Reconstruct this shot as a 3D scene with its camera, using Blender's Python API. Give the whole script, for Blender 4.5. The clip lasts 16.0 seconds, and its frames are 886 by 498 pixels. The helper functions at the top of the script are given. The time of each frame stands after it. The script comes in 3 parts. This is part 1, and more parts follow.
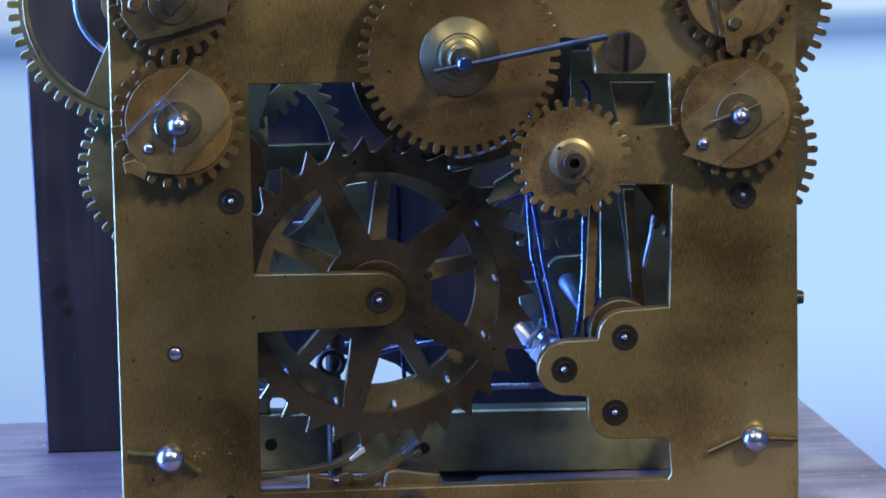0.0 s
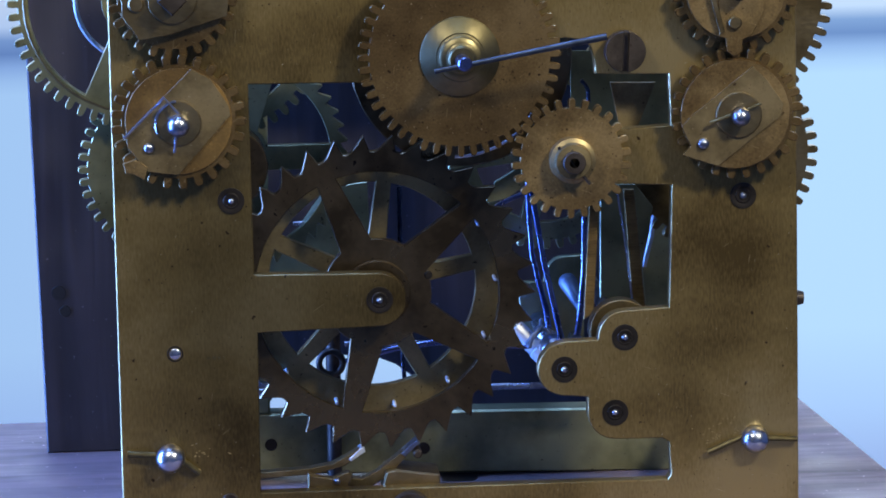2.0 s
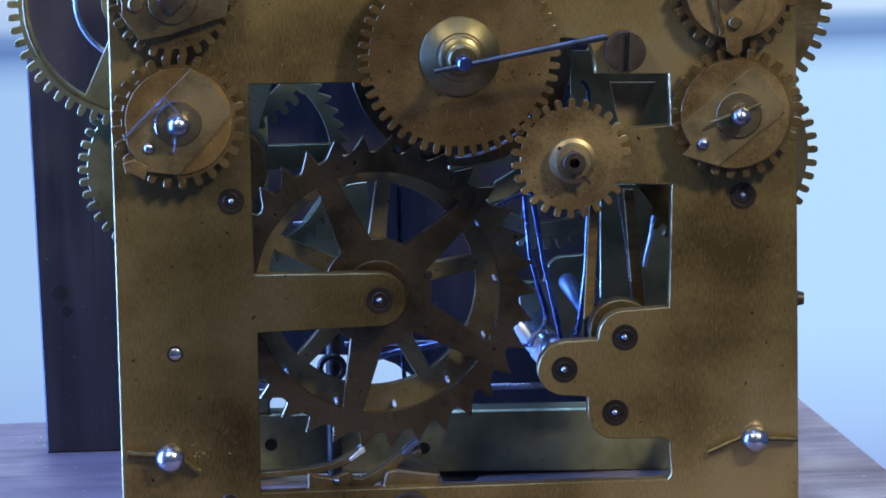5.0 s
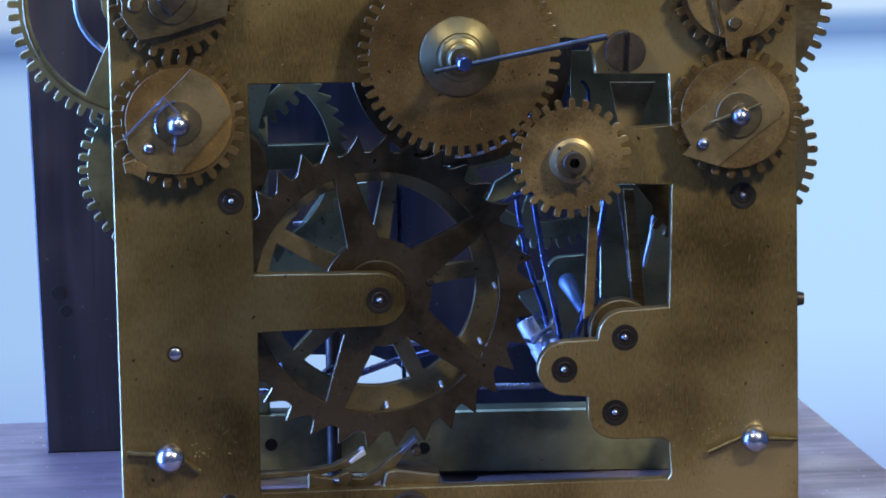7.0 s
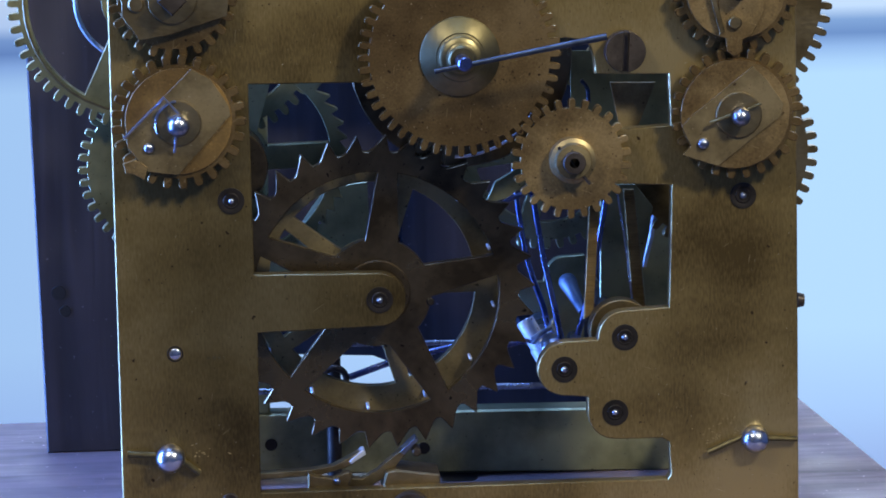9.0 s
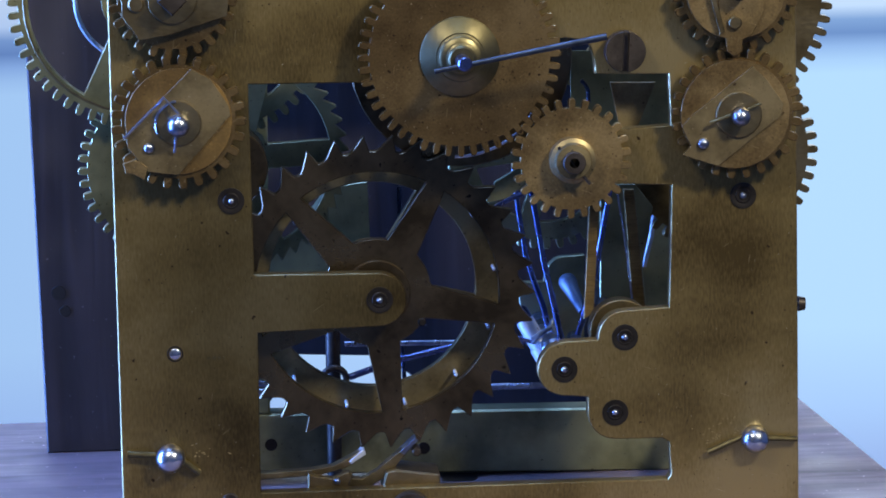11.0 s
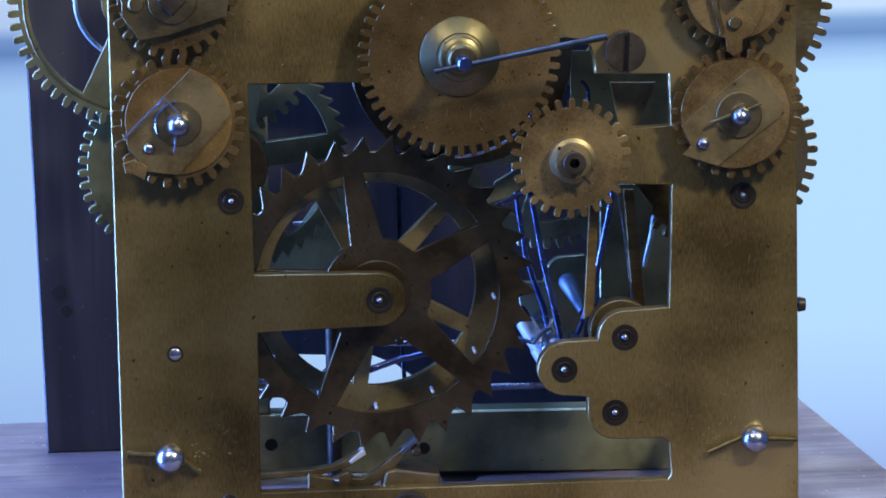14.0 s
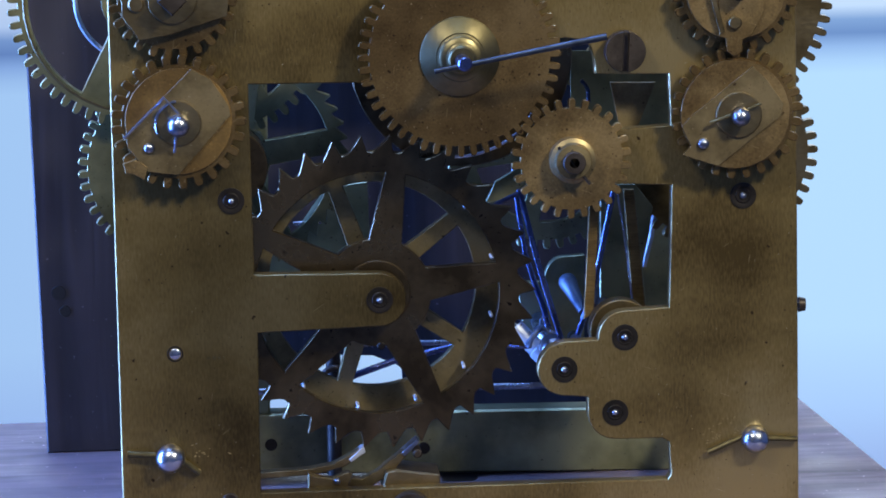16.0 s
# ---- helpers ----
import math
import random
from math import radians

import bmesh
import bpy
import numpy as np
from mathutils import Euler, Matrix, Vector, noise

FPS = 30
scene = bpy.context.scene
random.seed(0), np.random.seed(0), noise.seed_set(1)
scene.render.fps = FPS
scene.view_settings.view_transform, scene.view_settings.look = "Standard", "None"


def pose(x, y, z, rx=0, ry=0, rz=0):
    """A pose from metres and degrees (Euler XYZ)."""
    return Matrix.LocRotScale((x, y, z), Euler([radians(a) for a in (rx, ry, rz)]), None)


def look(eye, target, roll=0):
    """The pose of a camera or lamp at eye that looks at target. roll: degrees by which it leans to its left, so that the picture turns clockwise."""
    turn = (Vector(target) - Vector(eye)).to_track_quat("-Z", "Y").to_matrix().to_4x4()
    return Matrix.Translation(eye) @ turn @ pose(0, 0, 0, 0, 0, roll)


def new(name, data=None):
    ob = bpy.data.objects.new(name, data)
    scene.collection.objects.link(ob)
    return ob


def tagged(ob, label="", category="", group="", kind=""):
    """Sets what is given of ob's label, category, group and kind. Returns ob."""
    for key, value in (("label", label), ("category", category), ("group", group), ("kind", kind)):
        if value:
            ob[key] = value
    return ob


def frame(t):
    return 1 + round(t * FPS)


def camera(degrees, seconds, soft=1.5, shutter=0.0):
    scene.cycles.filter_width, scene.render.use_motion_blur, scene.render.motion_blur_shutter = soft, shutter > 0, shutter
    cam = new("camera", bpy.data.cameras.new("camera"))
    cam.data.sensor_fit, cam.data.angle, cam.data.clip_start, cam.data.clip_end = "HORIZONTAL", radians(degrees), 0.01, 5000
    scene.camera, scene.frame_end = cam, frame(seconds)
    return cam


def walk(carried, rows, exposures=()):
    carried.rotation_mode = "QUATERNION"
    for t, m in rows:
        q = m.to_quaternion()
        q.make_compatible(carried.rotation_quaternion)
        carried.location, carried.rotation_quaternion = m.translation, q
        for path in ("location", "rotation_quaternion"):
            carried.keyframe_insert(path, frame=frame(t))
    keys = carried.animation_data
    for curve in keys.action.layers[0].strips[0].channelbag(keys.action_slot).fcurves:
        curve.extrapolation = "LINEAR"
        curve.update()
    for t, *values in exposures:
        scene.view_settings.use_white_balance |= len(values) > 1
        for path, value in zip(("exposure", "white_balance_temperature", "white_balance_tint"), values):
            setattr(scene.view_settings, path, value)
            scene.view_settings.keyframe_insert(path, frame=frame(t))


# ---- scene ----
cam = camera(12.781, 16.0, soft=1.75)
VIEW = look((-0.04684, -0.68867, 0.17137), (0.0, 0.0, 0.055), -1.042)
walk(cam, [(0.0, VIEW), (16.0, VIEW)], exposures=[(0.0, 0.0), (16.0, 0.0)])

MM = 0.001  # the movement is drawn in millimetres: x across, y into the depth, z up from the base board

# ---- light ----
world = bpy.data.worlds.new("world")
scene.world = world
world.use_nodes = True
world.node_tree.nodes["Background"].inputs[0].default_value = (0.30, 0.45, 0.80, 1)
world.node_tree.nodes["Background"].inputs[1].default_value = 0.15


def area(name, eye, target, size, watts, colour):
    data = bpy.data.lights.new(name, "AREA")
    data.shape, data.size, data.size_y = "RECTANGLE", size[0], size[1]
    data.energy, data.color = watts, colour
    ob = new(name, data)
    ob.matrix_basis = look(eye, target)
    return ob


# two work lamps in front, one to each side, and cool light from above
area("right_lamp_light", (0.30, -0.42, 0.44), (0, 0, 0.08), (0.07, 0.07), 3.7, (1.0, 0.93, 0.72))
area("left_lamp_light", (-0.22, -0.36, 0.44), (-0.02, 0, 0.09), (0.08, 0.08), 1.5, (1.0, 0.94, 0.78))
area("window_light", (-1.0, 0.07, 0.20), (0, 0.02, 0.08), (0.32, 1.0), 78, (0.13, 0.31, 1.0))
# added cool fill overhead, brightening the interior and upper edges
area("overhead_fill_light", (-0.1, 0.12, 1.6), (0, 0.03, 0.06), (0.7, 0.5), 17, (0.24, 0.44, 1.0))
# added fill for the unseen south wall, which the plate mirrors
area("south_fill_light", (0.0, -1.0, 1.7), (0, -1.6, -0.4), (0.9, 0.5), 6, (0.70, 0.85, 1.0))


# ---- materials ----
def material(name):
    m = bpy.data.materials.new(name)
    m.use_nodes = True
    return m, m.node_tree.nodes, m.node_tree.links, m.node_tree.nodes["Principled BSDF"]


def ramp(nodes, stops):
    r = nodes.new("ShaderNodeValToRGB")
    while len(r.color_ramp.elements) < len(stops):
        r.color_ramp.elements.new(0.5)
    for e, (p, c) in zip(r.color_ramp.elements, stops):
        e.position, e.color = p, (*c, 1)
    return r


def metal(name, dark, light, rough=(0.3, 0.5), metallic=1.0, grain=(900, 900, 900), spots=None, bump=0.15, patch=55, mid=None, dust=None, scratch=None, weight=0.13, dark_patch=None):
    """Tarnished metal: large clouds of patina, a fine grain, small dark specks and uneven gloss."""
    m, n, l, b = material(name)
    tc = n.new("ShaderNodeTexCoord")
    big = n.new("ShaderNodeTexNoise")
    big.inputs["Scale"].default_value, big.inputs["Detail"].default_value = patch, 8
    l.new(tc.outputs["Object"], big.inputs["Vector"])
    mp = n.new("ShaderNodeMapping")
    mp.inputs["Scale"].default_value = grain
    l.new(tc.outputs["Object"], mp.inputs["Vector"])
    fine = n.new("ShaderNodeTexNoise")
    fine.inputs["Scale"].default_value, fine.inputs["Detail"].default_value = 1.0, 5
    l.new(mp.outputs[0], fine.inputs["Vector"])
    mix = n.new("ShaderNodeMath")
    mix.operation = "MULTIPLY_ADD"
    mix.inputs[1].default_value = weight
    l.new(fine.outputs["Fac"], mix.inputs[0])
    s = n.new("ShaderNodeMath")
    s.operation = "MULTIPLY"
    s.inputs[1].default_value = 1.02 - weight
    l.new(big.outputs["Fac"], s.inputs[0])
    l.new(s.outputs[0], mix.inputs[2])
    r = ramp(n, [(0.37, dark), (0.5, mid or tuple((p + q) / 2 for p, q in zip(dark, light))), (0.63, light)])
    l.new(mix.outputs[0], r.inputs[0])
    colour = r.outputs[0]
    specks = [(700, 0.70, spots), (1700, 0.69, spots)] if spots else []
    if dust:
        specks.append((1900, 0.725, dust))
    for size, edge, tone in specks:
        v = n.new("ShaderNodeTexNoise")
        v.inputs["Scale"].default_value, v.inputs["Detail"].default_value = size, 2
        l.new(tc.outputs["Object"], v.inputs["Vector"])
        sr = ramp(n, [(edge, (0, 0, 0)), (edge + 0.05, (1, 1, 1))])
        l.new(v.outputs["Fac"], sr.inputs[0])
        mx = n.new("ShaderNodeMix")
        mx.data_type = "RGBA"
        mx.inputs["B"].default_value = (*tone, 1)
        l.new(sr.outputs[0], mx.inputs["Factor"])
        l.new(colour, mx.inputs["A"])
        colour = mx.outputs["Result"]
    for turn in (0.6, -0.35, 1.45) if scratch else ():
        tilt = n.new("ShaderNodeMapping")
        tilt.inputs["Rotation"].default_value = (0, turn, 0)
        l.new(tc.outputs["Object"], tilt.inputs["Vector"])
        sm = n.new("ShaderNodeMapping")
        sm.inputs["Scale"].default_value = (150, 150, 3600)
        sm.inputs["Location"].default_value = (turn * 9, 0, turn * 5)
        l.new(tilt.outputs[0], sm.inputs["Vector"])
        sn = n.new("ShaderNodeTexNoise")
        sn.inputs["Scale"].default_value, sn.inputs["Detail"].default_value = 1.0, 1
        l.new(sm.outputs[0], sn.inputs["Vector"])
        sr = ramp(n, [(0.76, (0, 0, 0)), (0.80, (0.5, 0.5, 0.5))])
        l.new(sn.outputs["Fac"], sr.inputs[0])
        mx = n.new("ShaderNodeMix")
        mx.data_type = "RGBA"
        mx.inputs["B"].default_value = (*scratch, 1)
        l.new(sr.outputs[0], mx.inputs["Factor"])
        l.new(colour, mx.inputs["A"])
        colour = mx.outputs["Result"]
    if dark_patch:
        # one broad darker patch with a ragged edge, multiplied over the colour
        (cx, cz), reach, tone = dark_patch
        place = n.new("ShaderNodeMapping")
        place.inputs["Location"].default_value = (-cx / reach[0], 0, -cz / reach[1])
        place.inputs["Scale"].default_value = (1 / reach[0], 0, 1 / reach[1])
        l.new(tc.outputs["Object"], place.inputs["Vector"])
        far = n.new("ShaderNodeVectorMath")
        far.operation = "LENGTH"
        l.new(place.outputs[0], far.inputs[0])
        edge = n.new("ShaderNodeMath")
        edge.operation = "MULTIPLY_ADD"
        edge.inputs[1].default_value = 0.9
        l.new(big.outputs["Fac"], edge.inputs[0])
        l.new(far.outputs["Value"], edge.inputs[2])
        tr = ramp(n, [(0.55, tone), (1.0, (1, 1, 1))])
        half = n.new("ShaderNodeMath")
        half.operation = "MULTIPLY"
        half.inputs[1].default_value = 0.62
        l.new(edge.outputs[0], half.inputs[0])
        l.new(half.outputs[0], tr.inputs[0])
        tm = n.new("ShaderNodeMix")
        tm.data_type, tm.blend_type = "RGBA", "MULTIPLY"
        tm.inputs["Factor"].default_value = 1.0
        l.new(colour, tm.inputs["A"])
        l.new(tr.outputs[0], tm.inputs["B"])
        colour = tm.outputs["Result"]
    l.new(colour, b.inputs["Base Color"])
    rr = ramp(n, [(0.3, (rough[1],) * 3), (0.7, (rough[0],) * 3)])
    l.new(mix.outputs[0], rr.inputs[0])
    l.new(rr.outputs[0], b.inputs["Roughness"])
    b.inputs["Metallic"].default_value = metallic
    bp = n.new("ShaderNodeBump")
    bp.inputs["Strength"].default_value, bp.inputs["Distance"].default_value = bump, 0.0002
    l.new(fine.outputs["Fac"], bp.inputs["Height"])
    l.new(bp.outputs[0], b.inputs["Normal"])
    return m


def wood(name, dark, light, scale, rough):
    m, n, l, b = material(name)
    tc = n.new("ShaderNodeTexCoord")
    mp = n.new("ShaderNodeMapping")
    mp.inputs["Scale"].default_value = scale
    l.new(tc.outputs["Object"], mp.inputs["Vector"])
    t = n.new("ShaderNodeTexNoise")
    t.inputs["Scale"].default_value, t.inputs["Detail"].default_value, t.inputs["Distortion"].default_value = 1, 8, 0.6
    l.new(mp.outputs[0], t.inputs["Vector"])
    r = ramp(n, [(0.3, dark), (0.72, light)])
    l.new(t.outputs["Fac"], r.inputs[0])
    v = n.new("ShaderNodeTexNoise")
    v.inputs["Scale"].default_value, v.inputs["Detail"].default_value = 900, 2
    l.new(tc.outputs["Object"], v.inputs["Vector"])
    sr = ramp(n, [(0.70, (0, 0, 0)), (0.76, (0.8, 0.8, 0.8))])
    l.new(v.outputs["Fac"], sr.inputs[0])
    mx = n.new("ShaderNodeMix")
    mx.data_type = "RGBA"
    mx.inputs["B"].default_value = tuple(min(1, 3.0 * c + 0.05) for c in light) + (1,)
    l.new(sr.outputs[0], mx.inputs["Factor"])
    l.new(r.outputs[0], mx.inputs["A"])
    l.new(mx.outputs["Result"], b.inputs["Base Color"])
    d = n.new("ShaderNodeTexNoise")
    d.inputs["Scale"].default_value, d.inputs["Detail"].default_value = 60, 6
    l.new(tc.outputs["Object"], d.inputs["Vector"])
    rr = ramp(n, [(0.35, (rough,) * 3), (0.7, (min(1, rough + 0.3),) * 3)])
    l.new(d.outputs["Fac"], rr.inputs[0])
    l.new(rr.outputs[0], b.inputs["Roughness"])
    bp = n.new("ShaderNodeBump")
    bp.inputs["Strength"].default_value, bp.inputs["Distance"].default_value = 0.4, 0.0004
    l.new(t.outputs["Fac"], bp.inputs["Height"])
    l.new(bp.outputs[0], b.inputs["Normal"])
    return m


def plain(name, colour, rough=0.8):
    m, n, l, b = material(name)
    t = n.new("ShaderNodeTexNoise")
    t.inputs["Scale"].default_value, t.inputs["Detail"].default_value = 6, 5
    r = ramp(n, [(0.3, tuple(c * 0.85 for c in colour)), (0.7, colour)])
    l.new(t.outputs["Fac"], r.inputs[0])
    l.new(r.outputs[0], b.inputs["Base Color"])
    b.inputs["Roughness"].default_value = rough
    return m


PLATE = metal("aged_plate_brass", (0.085, 0.057, 0.020), (0.385, 0.287, 0.128), (0.28, 0.46), 0.78, (2600, 2600, 800), (0.045, 0.027, 0.012), 0.22, 30, (0.24, 0.170, 0.064), (0.62, 0.56, 0.42), (0.60, 0.48, 0.28), dark_patch=((-0.030, 0.043), (0.030, 0.040), (0.52, 0.54, 0.56)), weight=0.19)
GEAR = metal("gear_brass", (0.095, 0.058, 0.024), (0.44, 0.30, 0.128), (0.28, 0.5), 0.78, (2200, 2200, 2200), (0.05, 0.025, 0.010), 0.08, 85, (0.225, 0.152, 0.066), (0.60, 0.50, 0.34), (0.60, 0.44, 0.22), weight=0.19)
# stained brass of the hour wheel, also the shaded tone for ratchet teeth
HOURBRASS = metal("stained_shaded_gear_brass", (0.082, 0.051, 0.021), (0.29, 0.192, 0.080), (0.28, 0.46), 0.8, (2200, 2200, 2200), (0.03, 0.016, 0.008), 0.08, 75, (0.160, 0.102, 0.041), (0.50, 0.40, 0.26), (0.5, 0.36, 0.18), weight=0.19)
SCUFF = metal("scuffed_brass", (0.34, 0.25, 0.10), (0.62, 0.48, 0.24), (0.3, 0.45), 0.7, (900, 900, 900))
POLISHED = metal("polished_brass", (0.072, 0.060, 0.030), (0.185, 0.156, 0.082), (0.35, 0.48), 1.0, (900, 900, 900), None, 0.12)
BRONZE = metal("dark_bronze", (0.042, 0.031, 0.019), (0.155, 0.110, 0.060), (0.24, 0.40), 0.92, (700, 700, 700), (0.02, 0.014, 0.01), 0.2, 90)
RUSTY = metal("orange_stained_brass", (0.105, 0.062, 0.022), (0.42, 0.25, 0.075), (0.34, 0.5), 0.65, (1900, 1900, 1900), (0.05, 0.03, 0.012), 0.1, 95, (0.20, 0.125, 0.045), (0.58, 0.48, 0.32), weight=0.16)
CLICK = metal("grey_brown_brass", (0.10, 0.074, 0.037), (0.29, 0.222, 0.115), (0.34, 0.5), 0.7, (1800, 1800, 1800), (0.05, 0.03, 0.015), 0.1, 110, None, (0.55, 0.48, 0.36))
GREEN = metal("greenish_brass", (0.110, 0.108, 0.056), (0.36, 0.352, 0.195), (0.3, 0.46), 0.55, (400, 400, 400), (0.05, 0.04, 0.02), 0.25, 60)
STRAP = metal("brown_brass", (0.105, 0.078, 0.040), (0.32, 0.245, 0.128), (0.3, 0.46), 0.95, (700, 700, 1400), None, 0.3, 120)
PINBRASS = metal("olive_brass", (0.115, 0.089, 0.046), (0.30, 0.235, 0.122), (0.42, 0.56), 0.86, (1500, 1500, 1500), (0.05, 0.04, 0.02), 0.12, 90)
DRESSED = metal("file_dressed_brass", (0.075, 0.048, 0.018), (0.30, 0.20, 0.08), (0.36, 0.52), 0.75, (250, 250, 2600), None, 0.5, 150, weight=0.34)
MATTEBLUE = metal("dull_blued_steel", (0.060, 0.085, 0.140), (0.15, 0.19, 0.27), (0.46, 0.6), 0.55, (900, 900, 900), None, 0.2, 150)
STEEL = metal("polished_steel", (0.17, 0.19, 0.26), (0.50, 0.54, 0.64), (0.2, 0.38), 1.0, (800, 800, 800), (0.10, 0.09, 0.10), 0.2, 160)
BLUED = metal("blued_steel", (0.045, 0.06, 0.15), (0.19, 0.235, 0.48), (0.2, 0.36), 1.0, (800, 800, 800), (0.05, 0.05, 0.07), 0.2, 160)
LIGHTSTEEL = metal("bare_steel", (0.36, 0.40, 0.48), (0.66, 0.70, 0.78), (0.42, 0.6), 0.6, (800, 800, 800), (0.14, 0.13, 0.14), 0.3, 160)
DARKBLUE = metal("dark_blued_steel", (0.012, 0.017, 0.032), (0.06, 0.08, 0.14), (0.22, 0.38), 1.0, (800, 800, 800), (0.05, 0.05, 0.07), 0.2, 160)
DARKSTEEL = metal("dark_steel", (0.024, 0.019, 0.017), (0.072, 0.058, 0.050), (0.36, 0.52), 0.6, (800, 800, 800), (0.03, 0.022, 0.018), 0.25, 200)
PINSTEEL = metal("grey_blue_steel", (0.022, 0.030, 0.050), (0.075, 0.095, 0.140), (0.3, 0.45), 0.9, (800, 800, 800), None, 0.2, 200)
# near-black metal; on the base board its colour gives a recess's shade
HOLE = metal("blackened_steel_and_recess_dark", (0.02, 0.018, 0.016), (0.06, 0.05, 0.045), (0.3, 0.5), 0.8)
WOOD = wood("dark_stained_wood", (0.010, 0.0095, 0.017), (0.036, 0.031, 0.046), (180, 180, 14), 0.45)
BASEWOOD = wood("base_board_wood", (0.085, 0.062, 0.072), (0.20, 0.145, 0.165), (30, 260, 260), 0.48)
WALLPAINT = plain("wall_paint", (0.17, 0.175, 0.20))
HOLE_BLACK = plain("screw_hole_dark", (0.008, 0.007, 0.009))
FLOORING = plain("floor_covering", (0.07, 0.06, 0.055))


def glow_backdrop():
    """A far wall, out of focus, that glows as if lit: pale blue, a darker sill band and a lighter strip over it."""
    m, n, l, b = material("bright_background")
    tc = n.new("ShaderNodeTexCoord")
    sp = n.new("ShaderNodeSeparateXYZ")
    l.new(tc.outputs["Generated"], sp.inputs[0])
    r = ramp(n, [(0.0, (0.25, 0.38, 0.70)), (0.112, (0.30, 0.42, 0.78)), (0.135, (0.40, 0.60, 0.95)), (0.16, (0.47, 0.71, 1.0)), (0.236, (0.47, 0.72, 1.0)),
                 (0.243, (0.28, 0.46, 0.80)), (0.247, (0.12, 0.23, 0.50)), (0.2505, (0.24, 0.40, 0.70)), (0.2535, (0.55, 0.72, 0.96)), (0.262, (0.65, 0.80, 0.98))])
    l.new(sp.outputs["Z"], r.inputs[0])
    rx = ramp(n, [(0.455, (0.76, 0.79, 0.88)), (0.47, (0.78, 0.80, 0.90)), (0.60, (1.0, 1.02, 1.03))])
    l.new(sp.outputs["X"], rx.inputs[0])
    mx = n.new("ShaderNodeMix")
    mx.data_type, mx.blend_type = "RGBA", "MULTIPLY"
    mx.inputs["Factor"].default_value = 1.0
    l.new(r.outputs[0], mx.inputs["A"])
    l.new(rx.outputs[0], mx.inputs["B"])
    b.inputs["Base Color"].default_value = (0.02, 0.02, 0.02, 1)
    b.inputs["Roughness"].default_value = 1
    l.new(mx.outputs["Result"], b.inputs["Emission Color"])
    # the bright window over the sill band: the wall's own glow, three times as strong
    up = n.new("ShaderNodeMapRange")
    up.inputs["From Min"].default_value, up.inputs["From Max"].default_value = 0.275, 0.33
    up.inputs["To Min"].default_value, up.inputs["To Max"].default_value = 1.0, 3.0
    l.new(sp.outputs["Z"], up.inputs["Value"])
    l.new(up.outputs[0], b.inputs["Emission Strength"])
    return m


BACKDROP = glow_backdrop()


# ---- building helpers ----
SPOT = {}  # a thing's place in millimetres


def thing(name, at, label, category, group="", kind=""):
    ob = new(name)
    ob.empty_display_size = 0.005
    ob.matrix_basis = pose(at[0] * MM, at[1] * MM, at[2] * MM)
    SPOT[ob] = Vector(at)
    return tagged(ob, label, category, group, kind)


def part(name, bm, mat, parent=None, label="", local=False, smooth=False, bevel=0.0):
    """One mesh in millimetres under a thing or a part; local: drawn round the parent's origin."""
    origin = SPOT.get(parent, Vector((0, 0, 0)))
    if isinstance(bm, tuple):
        bm, bevel = cut_plate(*bm, bevel), 0
    if not local:
        bmesh.ops.translate(bm, verts=bm.verts, vec=-origin)
    bmesh.ops.scale(bm, verts=bm.verts, vec=(MM, MM, MM))
    bmesh.ops.recalc_face_normals(bm, faces=bm.faces)
    for face in bm.faces:
        face.smooth = True
    me = bpy.data.meshes.new(name)
    bm.to_mesh(me)
    bm.free()
    me.set_sharp_from_angle(angle=radians(75 if smooth else 32))
    me.materials.append(mat)
    ob = new(name, me)
    SPOT[ob] = origin
    if parent:
        ob.parent = parent
    if label:
        tagged(ob, label)
    if bevel:
        mod = ob.modifiers.new("worn_edges", "BEVEL")
        mod.width, mod.segments, mod.limit_method, mod.angle_limit = bevel * MM, 3, "ANGLE", radians(50)
    return ob


def slab(outline, holes, y0, y1):
    """A plate cut to an outline in x and z, with holes, from depth y0 to y1; part() builds it."""
    return outline, holes, y0, y1


def inset(loop, b, hole):
    """The loop drawn b into the material, with its corners mitred."""
    n = len(loop)
    area2 = sum(p[0] * q[1] - q[0] * p[1] for p, q in zip(loop, loop[1:] + loop[:1]))
    s = (1 if area2 > 0 else -1) * (-1 if hole else 1)
    out = []
    for i in range(n):
        a, p, c = Vector(loop[i - 1]), Vector(loop[i]), Vector(loop[(i + 1) % n])
        e, f = p - a, c - p
        e = e.normalized() if e.length > 1e-6 else f.normalized()
        f = f.normalized() if f.length > 1e-6 else e
        m = Vector((-(e.y + f.y), e.x + f.x))
        k = m.length
        m = m / k if k > 0.2 else Vector((-f.y, f.x))
        reach = b / max(0.45, k / 2)
        out.append((p.x + s * m.x * reach, p.y + s * m.y * reach))
    return out


